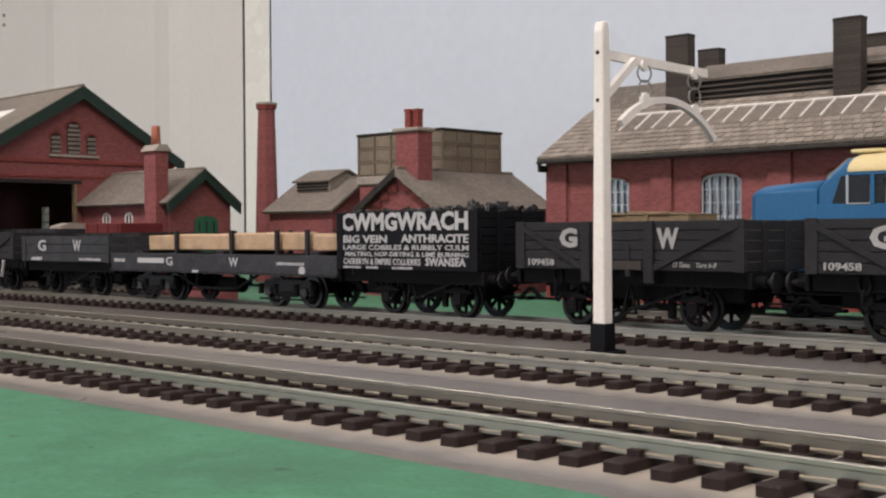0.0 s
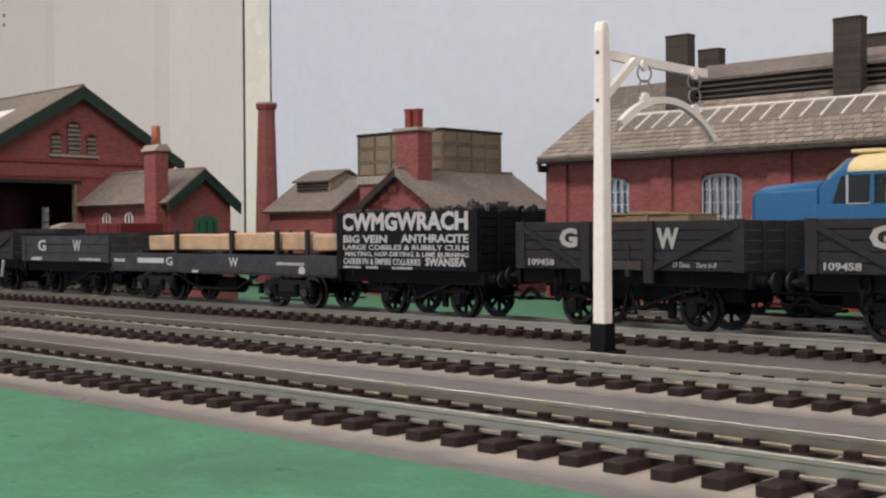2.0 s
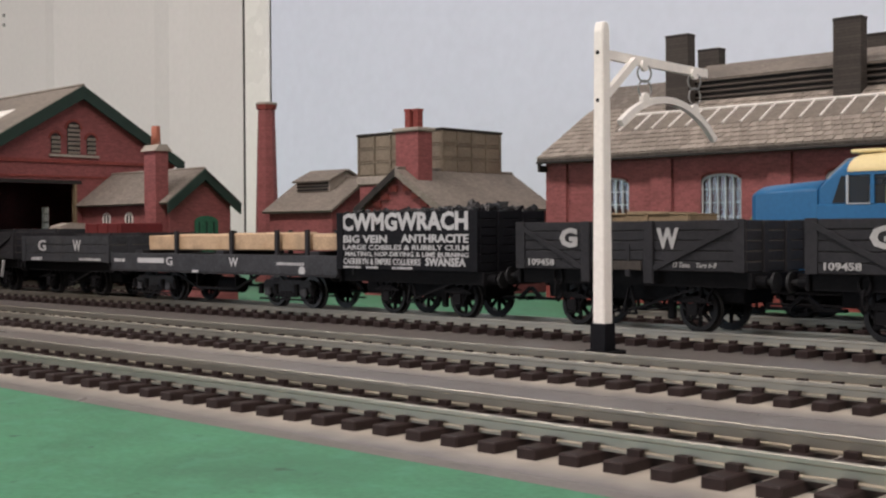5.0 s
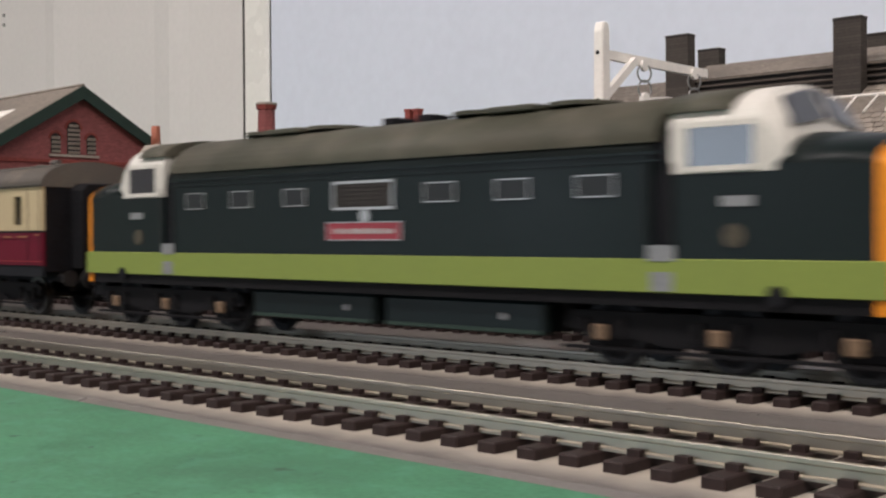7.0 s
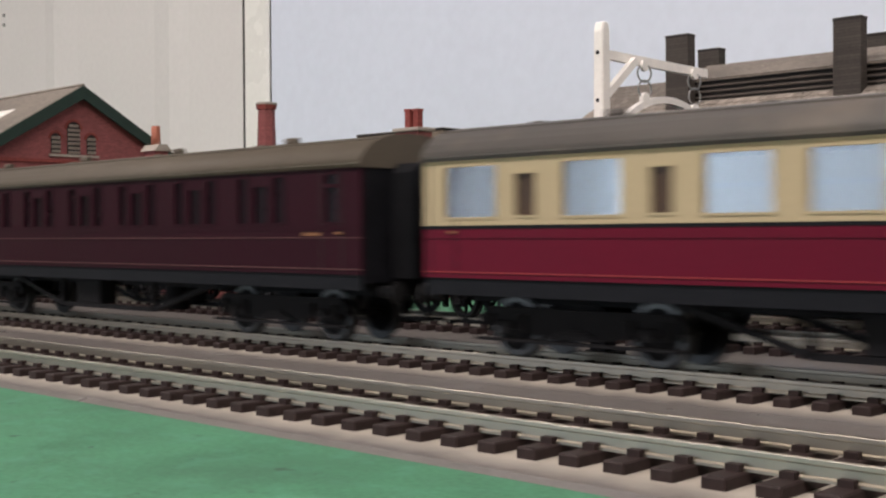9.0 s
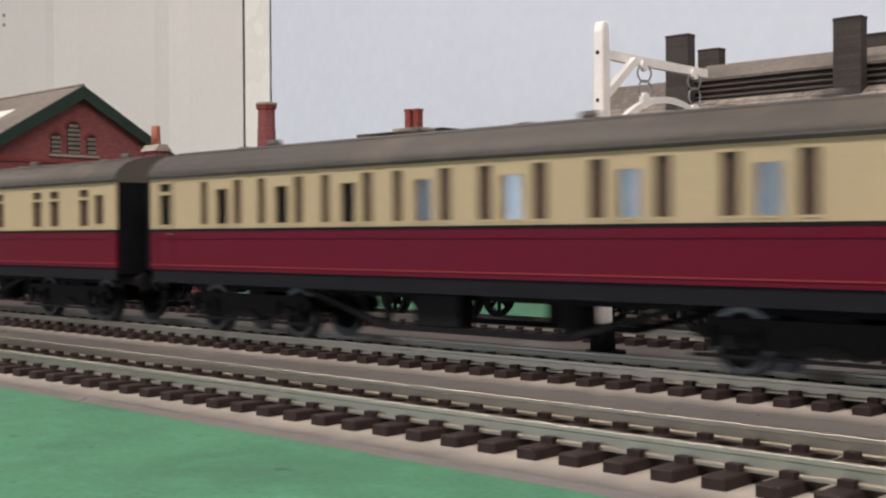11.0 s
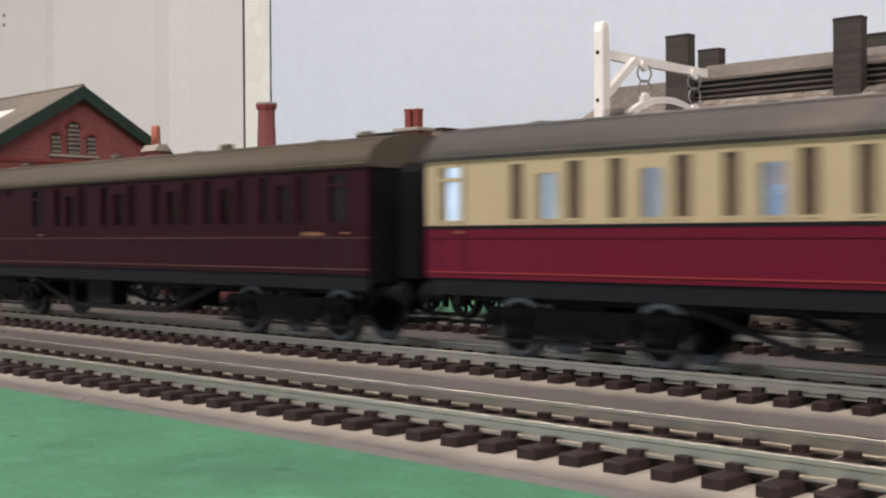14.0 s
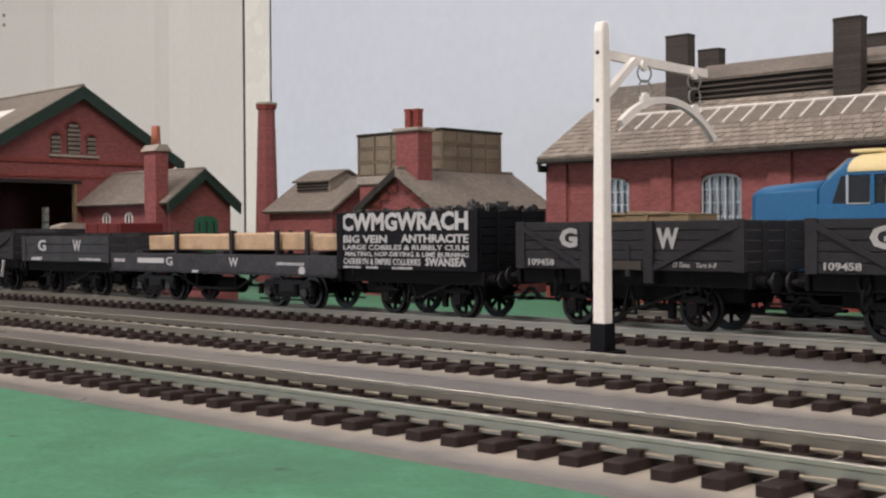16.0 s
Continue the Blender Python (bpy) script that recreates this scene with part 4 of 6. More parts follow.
def brake_gear(th, xm, top, s=-1):
    g = bmesh.new()
    y = s * 12.2
    bar(g, (xm, y, top), (xm - 2.2, y, 9.0), 0.7, 0.6)
    bar(g, (xm, y, top), (xm + 2.2, y, 9.0), 0.7, 0.6)
    bar(g, (xm - 2.4, y, 9.3), (xm + 2.4, y, 9.3), 0.9, 0.6)
    bar(g, (xm, y - 0.5 * -s, 10.0), (xm + 21, y - 0.6, 16.6), 0.8, 0.6)
    bar(g, (xm - 15, y * 0.6, 8.4), (xm + 15, y * 0.6, 12.2), 1.1, 0.7)
    part("brake_lever", g, CHASSIS, th)
    for d in (-1, 1):
        b = bmesh.new()
        box(b, xm + d * 11 - 1.2, xm + d * 11 + 1.2, s * 8.8, s * 7.2, 8, 14.5, bev=0.4)
        part("brake_shoe", b, CHASSIS, th)


def open_wagon(x0, y, L, z0, z1, planks, label, body=WAGON, name="open_wagon", wheel_x=(17.5, 57.5), group="goods wagons on the third line", braces=True, doors=True, stripe=False, inside=WAGON_IN):
    th = thing(name, x0, y, 0, label, "goods wagon", group)
    hw = 16.0
    part("floor", B(0.8, L - 0.8, -hw + 0.8, hw - 0.8, z0, z0 + 1.0), inside, th)
    h = (z1 - z0) / planks
    d0, d1 = L / 2 - 12.0, L / 2 + 9.0
    for s in (-1, 1):
        ya, yb = (-hw, -hw + 1.1) if s < 0 else (hw - 1.1, hw)
        for i in range(planks):
            za, zb = z0 + i * h + 0.12, z0 + (i + 1) * h - 0.12
            if doors:
                for a, b in ((0.3, d0 - 0.2), (d0 + 0.2, d1 - 0.2), (d1 + 0.2, L - 0.3)):
                    part("plank", B(a, b, ya, yb, za, zb, bev=0.12), body, th)
            else:
                part("plank", B(0.3, L - 0.3, ya, yb, za, zb, bev=0.12), body, th)
        part("lining_board", B(0.4, L - 0.4, (-hw + 1.0) if s < 0 else (hw - 1.3), (-hw + 1.3) if s < 0 else (hw - 1.0), z0 + 0.3, z1 - 0.3), inside, th)
        yo = -hw - 0.35 if s < 0 else hw + 0.35
        y2 = -hw if s < 0 else hw
        for x in (0.0, L - 3.2):
            part("corner_plate", B(x, x + 3.2, min(yo, y2), max(yo, y2), z0, z1 + 0.1), body, th)
        if doors:
            for x in (d0, d1):
                part("door_post", B(x - 1.5, x + 1.5, min(yo, y2) - (0.5 if s < 0 else 0), max(yo, y2) + (0.5 if s > 0 else 0), z0 - 3.5, z1, bev=0.2), body, th)
            for x in (d0 + 7, d1 - 7):
                part("hinge_strap", B(x - 0.7, x + 0.7, min(yo, y2), max(yo, y2), z0 - 1.6, z0 + 2.6 * h), body, th)
        if braces:
            br = bmesh.new()
            bar(br, (1.5, yo, z1 - 1.2), (d0 - 1.5, yo, z0 + 0.6), 0.5, 1.4)
            part("diagonal_strap", br, body, th)
            br = bmesh.new()
            bar(br, (L - 1.5, yo, z1 - 1.2), (d1 + 1.5, yo, z0 + 0.6), 0.5, 1.4)
            part("diagonal_strap", br, body, th)
        part("solebar", B(0.5, L - 0.5, min(s * 12.2, s * 13.4), max(s * 12.2, s * 13.4), z0 - 4.2, z0), CHASSIS, th)
        if stripe:
            part("bottom_rail", B(d0 + 2.4, d1 - 2.4, yo - 0.1, y2, z0 + 0.2, z0 + 2.6), WAGON_IN, th)
    for xa, xb in ((0.0, 1.1), (L - 1.1, L)):
        for i in range(planks):
            part("end_plank", B(xa, xb, -hw + 1.2, hw - 1.2, z0 + i * h + 0.12, z0 + (i + 1) * h - 0.12, bev=0.12), body, th)
        xo = (-0.7, 0.0) if xa == 0 else (L, L + 0.7)
        for yy in (-6.0, 6.0):
            part("end_post", B(*xo, yy - 1.3, yy + 1.3, z0 - 3.5, z1 - 0.3, bev=0.2), body, th)
        part("headstock", B(xo[0] - 0.2, xo[1] + 0.2, -14.5, 14.5, z0 - 4.4, z0 - 0.1, bev=0.2), CHASSIS, th)
    # solid black block, added to darken the space under the floor
    part("underframe", B(5, L - 5, -7.0, 7.0, z0 - 8.6, z0 - 0.1, bev=0.4), CHASSIS, th)
    wheel_pair(th, wheel_x, 6.0, z0 - 3.0)
    brake_gear(th, L / 2, z0 - 3.0)
    buffers(th, L + 0.7, 1, z0 - 2.4)
    buffers(th, -0.7, -1, z0 - 2.4)
    coupling(th, L, 1)
    coupling(th, 0, -1)
    return th


def gw_wagon(x0):
    th = open_wagon(x0, Y_C, 75.3, 21.3, 34.8, 5, "dark grey five-plank open wagon lettered G W, with diagonal straps", stripe=True)
    yl = -16.25
    lettering("G", 16.2, 22.6, 27.4, 33.0, yl, th, LETTER_GREY, bold=0.05)
    lettering("W", 49.0, 56.0, 27.2, 32.8, yl, th, LETTER_GREY, bold=0.045)
    lettering("109458", 4.9, 14.4, 22.2, 24.2, yl - 0.2, th, LETTER_GREY, bold=0.03)
    lettering("12 Tons.", 54.0, 59.4, 22.3, 23.7, yl, th, LETTER_GREY, lean=0.4)
    lettering("Tare 6-8", 60.9, 67.0, 22.3, 23.7, yl, th, LETTER_GREY, lean=0.4)
    chain(th, 14.0, -14.0, 19.0)
    return th


gw_wagon(-228.9)
gw_wagon(-137.2)
gw_wagon(-45.5)


def coal_wagon():
    L, z0, z1 = 64.6, 19.8, 38.8
    th = open_wagon(-308.9, Y_C, L, z0, z1, 7, "black seven-plank coal wagon with bold white lettering, loaded with coal", BLACK, "coal_wagon", (20.0, 52.3), braces=False, doors=False, inside=BLACK)
    y = -16.15
    part("name_board", B(3.3, L - 3.3, -16.05, -15.95, z0 + 0.2, z1 - 0.1), BLACK, th)
    lettering("CWMGWRACH", 2.3, 60.6, 32.6, 38.6, y, th, bold=0.04)
    lettering("BIG VEIN", 3.2, 24.6, 28.6, 31.2, y, th, bold=0.03)
    lettering("ANTHRACITE", 31.2, 60.8, 28.7, 31.4, y, th, bold=0.03)
    lettering("LARGE COBBLES & RUBBLY CULM", 3.2, 60.8, 26.3, 28.0, y, th)
    lettering("MALTING, HOP-DRYING & LIME BURNING", 4.2, 60.8, 23.9, 25.7, y, th)
    lettering("CAERBRYN & EMPIRE COLLIERIES", 3.2, 40.0, 21.4, 23.5, y, th)
    lettering("SWANSEA", 42.2, 59.6, 21.3, 24.0, y, th, bold=0.03)
    bars(3.2, 12.0, 20.1, 20.9, y, 9, th, seed=7)
    bars(14.5, 20.5, 20.1, 20.9, y, 5, th, seed=8)
    bars(27.0, 36.5, 20.1, 20.9, y, 8, th, seed=9)
    # coal: lumps over a mound
    load = thing("coal_load", -308.9 + L / 2, Y_C, z0 + 1, "heap of black coal lumps in the wagon", "coal")
    rnd = random.Random(4)
    part("heap", prism(bmesh.new(), [(-14.5, 0), (14.5, 0), (14.5, 16.4), (0, 18.2), (-14.5, 16.4)], "x", -L / 2 + 1.6, L / 2 - 1.6), COAL, load)
    lumps = bmesh.new()
    for i in range(240):
        x, yy = rnd.uniform(-L / 2 + 2.5, L / 2 - 2.5), rnd.uniform(-14, 14)
        r = rnd.uniform(0.8, 1.7)
        if x > 4 and rnd.random() < 0.35:
            r *= 1.5
        zz = 17.4 + (1.4 if x > 8 else 0.4) * (1 - abs(yy) / 16) * rnd.uniform(0.3, 1.6)
        res = bmesh.ops.create_icosphere(lumps, subdivisions=1, radius=r, matrix=pose(x, yy, zz, rnd.uniform(0, 360), rnd.uniform(0, 360), 0))
        for v in res["verts"]:
            v.co += Vector((rnd.uniform(-1, 1), rnd.uniform(-1, 1), rnd.uniform(-1, 1))) * r * 0.35
    tagged(part("lump", lumps, COAL, load), kind="stuff")


coal_wagon()


def bogie(th, x, wb, r, fw, name="bogie", box_col=CHASSIS, spokes=0, deep=4.0, axles=2, yoff=11.5, rim=TYRE, frame_col=CHASSIS):
    """A bogie with side frames, springs, axleboxes and wheelsets; returns its wheelsets."""
    zc = RAIL_Z + r
    b = part(name, B(x - 4, x + 4, -9, 9, zc + 1.0, zc + 5.0), CHASSIS, th)
    xs = [x + wb * (i / (axles - 1) - 0.5) for i in range(axles)]
    for s in (-1, 1):
        f = bmesh.new()
        y0, y1 = (s * yoff - 0.8, s * yoff + 0.8)
        e = wb / 2 + fw
        prof = [(x - e, zc + 2.4), (x - e + 2, zc + 4.2), (x + e - 2, zc + 4.2), (x + e, zc + 2.4), (x + e, zc + 0.6), (x + wb / 2 + 2.6, zc + 0.2), (x + wb / 2 - 3, zc - 0.4), (x + wb * 0.22, zc - deep * 0.45), (x - wb * 0.22, zc - deep * 0.45), (x - wb / 2 + 3, zc - 0.4), (x - wb / 2 - 2.6, zc + 0.2), (x - e, zc + 0.6)]
        prism(f, prof, "y", y0, y1)
        fr = part("side_frame", f, frame_col, b)
        for xa in xs:
            part("axlebox", B(xa - 1.6, xa + 1.6, s * yoff + s * 0.7 - 0.5, s * yoff + s * 0.7 + 0.9 * s + 0.5 * s, zc - 1.6, zc + 1.6, bev=0.35), box_col, b)
            sp = bmesh.new()
            for d in (-1, 1):
                cyl(sp, (xa + d * 4.4, s * (yoff + 1.1), zc + 0.9), "z", 1.0, 3.8, 10)
            part("coil_spring", sp, CHASSIS, b)
        sp = bmesh.new()
        for i in range(4):
            h = 6.5 - i * 1.3
            box(sp, x - h, x + h, s * (yoff + 1.0) - 0.6, s * (yoff + 1.0) + 0.6, zc - 1.9 + i * 0.55, zc - 1.45 + i * 0.55)
        part("leaf_spring", sp, CHASSIS, b)
        part("footboard", B(x - e, x + e, s * (yoff + 1.4) - 0.9, s * (yoff + 1.4) + 0.9, zc - deep * 0.45 - 1.2, zc - deep * 0.45 - 0.6), CHASSIS, b)
    return [wheelset(th, xa, r, spokes=spokes, rim=rim) for xa in xs]


def timber_wagon():
    L = 145.0
    x0 = -454.3
    th = thing("bogie_bolster_wagon", x0, Y_C, 0, "long dark grey bogie wagon carrying sawn timber between stanchions", "goods wagon", "goods wagons on the third line")
    part("deck", B(0.5, L - 0.5, -15.5, 15.5, 22.6, 24.0), WAGON_IN, th)
    for s in (-1, 1):
        part("side_rail", B(0, L, min(s * 14.8, s * 16), max(s * 14.8, s * 16), 17.4, 24.2, bev=0.2), FADED, th)
        part("flange", B(0, L, min(s * 15, s * 16.5), max(s * 15, s * 16.5), 16.7, 17.5), WAGON, th)
    for xa in (0, L - 1.2):
        part("headstock", B(xa, xa + 1.2, -15.2, 15.2, 16.5, 23.5, bev=0.2), WAGON, th)
    y = -16.1
    lettering("G", 41.4, 46.0, 19.4, 22.8, y, th)
    lettering("W", 83.5, 89.2, 19.6, 23.0, y, th)
    part("notice_plate", B(21.0, 40.0, y - 0.1, y + 0.1, 20.3, 22.3), LETTER, th, "cream painted notice panel")
    bars(3.0, 11.5, 20.5, 22.0, y, 6, th, seed=11)
    bars(112.5, 128.0, 20.5, 21.7, y, 11, th, seed=12)
    part("plate", cyl(bmesh.new(), (126.5, y, 18.6), "y", 1.7, 0.3, 14), LETTER, th, "round white plate")
    part("plate", B(60.5, 64.5, -16.8, -16.5, 17.0, 17.9), LETTER, th, "small white plate")
    for x in (20, 76, 132):
        part("bolster", B(x - 2.5, x + 2.5, -15, 15, 24.0, 25.6, bev=0.2), WAGON, th)
    for x in (46.5, 83.0, 110.5, 127.5):
        for s in (-1, 1):
            part("stanchion", B(x - 0.8, x + 0.8, s * 14.3 - 0.6, s * 14.3 + 0.6, 23.8, 33.2), WAGON, th)
    wheels = bogie(th, 28.0, 20.5, 5.8, 4.0, spokes=8, box_col=FADED, frame_col=FADED) + bogie(th, 113.5, 20.5, 5.8, 4.0, spokes=8, box_col=FADED, frame_col=FADED)
    tr = bmesh.new()
    for s in (-1, 1):
        for a, b in (((44, 16.8), (59, 11.0)), ((59, 11.0), (84, 11.0)), ((84, 11.0), (98, 16.8)), ((59, 11.0), (59, 17)), ((84, 11.0), (84, 17))):
            bar(tr, (a[0], s * 13, a[1]), (b[0], s * 13, b[1]), 0.9)
    part("truss_rod", tr, CHASSIS, th)
    part("brake_cylinder", cyl(bmesh.new(), (70, -4, 12.0), "x", 3.0, 12, 16), CHASSIS, th)
    buffers(th, L, 1, 19.0)
    buffers(th, 0, -1, 19.0)
    coupling(th, L, 1)
    coupling(th, 0, -1)
    # the load: squared baulks in two heaps, one plank a piece
    rnd = random.Random(8)
    ld = thing("timber_load", x0, Y_C, 25.6, "stack of pale sawn timber baulks on the bogie wagon", "timber")
    for a, b, za, zb in ((24.5, 46.0, 0.0, 6.2), (46.0, 83.0, 0.0, 6.6), (83.0, 109.5, 0.1, 6.9), (111.5, 126.5, 0.2, 6.6), (128.5, 144.5, 0.4, 6.2)):
        for j in range(4):
            y0 = -13.3 + j * 6.7
            bm = B(a + 0.3 + rnd.uniform(0, 0.5), b - 0.3 - rnd.uniform(0, 0.5), y0, y0 + 6.3, za, zb - rnd.uniform(0, 0.5), bev=0.45)
            for v in bm.verts:
                v.co += Vector((rnd.uniform(-0.25, 0.25), rnd.uniform(-0.2, 0.2), rnd.uniform(-0.45, 0.1) if v.co.z > 3 else 0))
            part("baulk", bm, TIMBER, ld)


timber_wagon()
w3 = open_wagon(-532.3, Y_C, 76.5, 19.8, 31.4, 3, "dark grey three-plank dropside wagon lettered G W", body=FADED, braces=False, doors=False)
lettering("G", 15.0, 22.3, 24.6, 29.6, -16.2, w3)
lettering("W", 46.5, 53.2, 24.7, 29.7, -16.2, w3)
bars(9.0, 19.0, 20.4, 22.0, -16.2, 7, w3, seed=21)
bars(52.0, 70.0, 20.6, 21.8, -16.2, 10, w3, seed=22)
w4 = open_wagon(-614.0, Y_C, 73.0, 20.5, 33.4, 4, "dark grey open wagon beside the goods shed")
part("brake_handle", bar(bmesh.new(), (64.0, -16.6, 20.0), (62.5, -16.9, 12.0), 1.2, 0.5), LETTER, w4, "white-painted lever end")

# wagons on the shed siding
w5 = open_wagon(-596.5, 345.0, 75.0, 21.0, 33.0, 4, "dark grey open wagon on the shed siding with a red load", group="wagons on the sidings", braces=False)
w6 = open_wagon(-678.0, 345.0, 73.0, 21.0, 35.5, 5, "dark grey open wagon with pale sheeted load", group="wagons on the sidings", braces=False)
ct = thing("red_container", -580.5, 345, 22.0, "low red wooden container lying in the open wagon", "container")
part("box", B(0, 35, -13, 13, 0, 16.0, bev=0.5), RED_WAGON, ct)
for i in range(4):
    part("rib", B(2 + i * 10, 3.2 + i * 10, -13.5, -13, 0.5, 15.6), RED_WAGON, ct)
sh = thing("sheeted_load", -642, 345, 22.0, "pale grey sheeted load in the open wagon", "load")
part("sheet", prism(bmesh.new(), [(-13.5, 0), (13.5, 0), (13, 14.5), (6, 16.2), (-6, 16.6), (-13, 14.8)], "x", 24, 35), STONE, sh)
cr = open_wagon(-262.0 + 14, 352.0, 62.0, 21.0, 33.0, 4, "dark open wagon on the rear siding with a tan crate", group="wagons on the sidings", braces=False, wheel_x=(13, 49))
crate = thing("packing_crate", -247.0, 352, 22.0, "tan wooden packing crate with a rough top in the siding wagon", "crate")
part("box", B(0, 33, -9, 9, 0, 15.6, bev=0.5), TAN, crate)
for x in (0.2, 15.2, 31.0):
    part("batten", B(x, x + 1.6, -9.5, -9, 0.4, 15.4), TAN, crate)
for k, (x, z) in enumerate(((-0.4, 16.4), (8.2, 16.8), (16.6, 16.5), (25.0, 15.9))):
    part("lid_board", B(x, x + 8.2, -9.6 + 0.3 * (k % 2), 9.4, 15.4, z, bev=0.25), TAN, crate)


# ---- diesel bodies ----
def loft(bm, secs, n=9):
    """Skin over cross-sections (x, half width, z bottom, z shoulder, z top): upright sides and a rounded top."""
    rows = []
    for x, hw, zb, zs, zt in secs:
        p = [(-hw, zb)] + [(-hw * math.cos(a), zs + (zt - zs) * math.sin(a)) for a in (i * math.pi / (2 * n) for i in range(2 * n + 1))] + [(hw, zb)]
        # fuller than an ellipse at the shoulder
        rows.append([bm.verts.new((x, y, z)) for y, z in p])
    m = len(rows[0])
    for r, q in zip(rows, rows[1:]):
        for i in range(m):
            bm.faces.new((r[i], r[(i + 1) % m], q[(i + 1) % m], q[i]))
    bm.faces.new(rows[0])
    bm.faces.new(rows[-1][::-1])
    bmesh.ops.recalc_face_normals(bm, faces=bm.faces[:])
    return bm


def frame_rect(x0, x1, z0, z1, y, w, t=0.35):
    f = bmesh.new()
    for a in ((x0, x1, z0, z0 + w), (x0, x1, z1 - w, z1), (x0, x0 + w, z0 + w, z1 - w), (x1 - w, x1, z0 + w, z1 - w)):
        box(f, a[0], a[1], y - t, y + t, a[2], a[3])
    return f


PANE = mat("dark_reflecting_glazing", (0.018, 0.022, 0.030), 0.12, var=0.1, scale=60, bump=0.0, spec=0.9)


def flipped(x, f):
    return 254.0 - x if f else x


def green_diesel():
    th = thing("diesel_locomotive", -1757, Y_B, 0, "dark green express diesel locomotive, lime band, orange-yellow noses", "locomotive")
    hw = 17.2
    part("body", loft(bmesh.new(), [(48.0, hw, 26.6, 46.5, 58.2), (206.0, hw, 26.6, 46.5, 58.2)]), LOCO_GREEN, th, "dark green body side", True)
    part("roof", loft(bmesh.new(), [(47, hw + 0.12, 48.6, 48.8, 58.5), (207, hw + 0.12, 48.6, 48.8, 58.5)]), LOCO_ROOF, th, "weathered olive roof", True)
    part("cantrail", B(46, 208, -hw - 0.45, -hw + 0.2, 46.3, 46.9), LOCO_GREEN, th)
    part("cantrail", B(46, 208, -hw - 0.3, -hw + 0.2, 44.9, 45.3), LOCO_GREEN, th)
    for s in (-1, 1):
        part("lime_band", B(1.8, 252.2, min(s * 16.6, s * (hw + 0.1)), max(s * 16.6, s * (hw + 0.1)), 20.3, 26.7, bev=0.15), LIME, th, "lime green lower band")
    part("underframe", B(2, 252, -16.4, 16.4, 17.6, 20.4), CHASSIS, th)
    # both ends: cab, white window surround, nose
    for f in (False, True):
        X = lambda x: flipped(x, f)
        sec = lambda q: [(X(a[0]), *a[1:]) for a in q]
        part("cab_side", loft(bmesh.new(), sec([(205.5, 16.3, 20.5, 45.0, 57.4), (211.0, 16.3, 20.5, 45.0, 57.4)])), BLACK, th, "dark recessed cab door")
        part("cab", loft(bmesh.new(), sec([(210.4, hw - 0.1, 26.6, 42.2, 43.0), (234.5, hw - 0.2, 26.6, 42.2, 43.0)])), LOCO_GREEN, th)
        sur = part("cab_surround", loft(bmesh.new(), sec([(210.4, hw, 42.3, 50.8, 58.5), (228.6, hw, 42.3, 50.8, 58.7), (231.6, hw - 0.2, 42.3, 48.6, 54.6), (233.6, hw - 0.6, 42.3, 46.0, 49.8)])), LOCO_WHITE, th, "white cab window surround", False)
        part("cab_roof", loft(bmesh.new(), sec([(209.8, hw + 0.12, 53.6, 53.8, 58.8), (222.5, hw + 0.12, 53.6, 53.8, 58.85)])), LOCO_ROOF, th, "weathered cab roof", True)
        for s in (-1, 1):
            w = part("cab_window", B(min(X(214.2), X(227.6)), max(X(214.2), X(227.6)), min(s * (hw - 0.3), s * (hw + 0.12)), max(s * (hw - 0.3), s * (hw + 0.12)), 43.6, 50.6), PANE, th, "blue-grey reflecting cab side window")
            part("frame", frame_rect(min(X(213.2), X(228.6)), max(X(213.2), X(228.6)), 42.6, 51.6, s * hw, 1.0), LOCO_WHITE, w)
            # windscreen pane on the slope
            pts = [(X(229.6), s * 1.5, 57.6), (X(232.9), s * 1.5, 51.9), (X(232.8), s * 13.4, 49.9), (X(229.9), s * 11.6, 55.4)]
            sc = bmesh.new()
            slab(sc, *pts, 0.9 * (1 if (s > 0) != f else -1))
            part("windscreen", sc, PANE, th, "dark windscreen pane")
            part("number_plate", B(min(X(221), X(227.5)), max(X(221), X(227.5)), min(s * hw, s * (hw + 0.15)), max(s * hw, s * (hw + 0.15)), 36.2, 38.1), STEP, th, "pale number panel, blank bars")
            part("crest", cyl(bmesh.new(), (X(223.5), s * (hw + 0.02), 31.0), "y", 2.2, 0.3, 16), CREST, th, "small faded round crest")
            part("step_plate", B(min(X(205.4), X(211.2)), max(X(205.4), X(211.2)), min(s * (hw - 0.5), s * (hw + 0.25)), max(s * (hw - 0.5), s * (hw + 0.25)), 26.2, 29.2), STEP, th, "silver step plate")
            part("step_plate", B(min(X(206.0), X(210.8)), max(X(206.0), X(210.8)), min(s * (hw - 0.5), s * (hw + 0.25)), max(s * (hw - 0.5), s * (hw + 0.25)), 20.6, 24.2), STEP, th, "silver step plate")
            for x in (205.2, 211.0):
                part("handrail", rod(bmesh.new(), (X(x), s * (hw + 0.5), 29.5), (X(x), s * (hw + 0.5), 44.5), 0.2), STEEL, th)
            part("sand_filler", cyl(bmesh.new(), (X(232.0), s * (hw + 0.2), 20.4), "y", 1.9, 0.5, 12), BLACK, th)
        part("nose", loft(bmesh.new(), sec([(231.0, hw - 0.2, 20.3, 43.6, 50.0), (242.0, hw - 0.3, 20.3, 43.2, 49.2), (250.6, hw - 0.4, 20.3, 42.6, 48.2)])), LOCO_GREEN, th, "dark green nose", True)
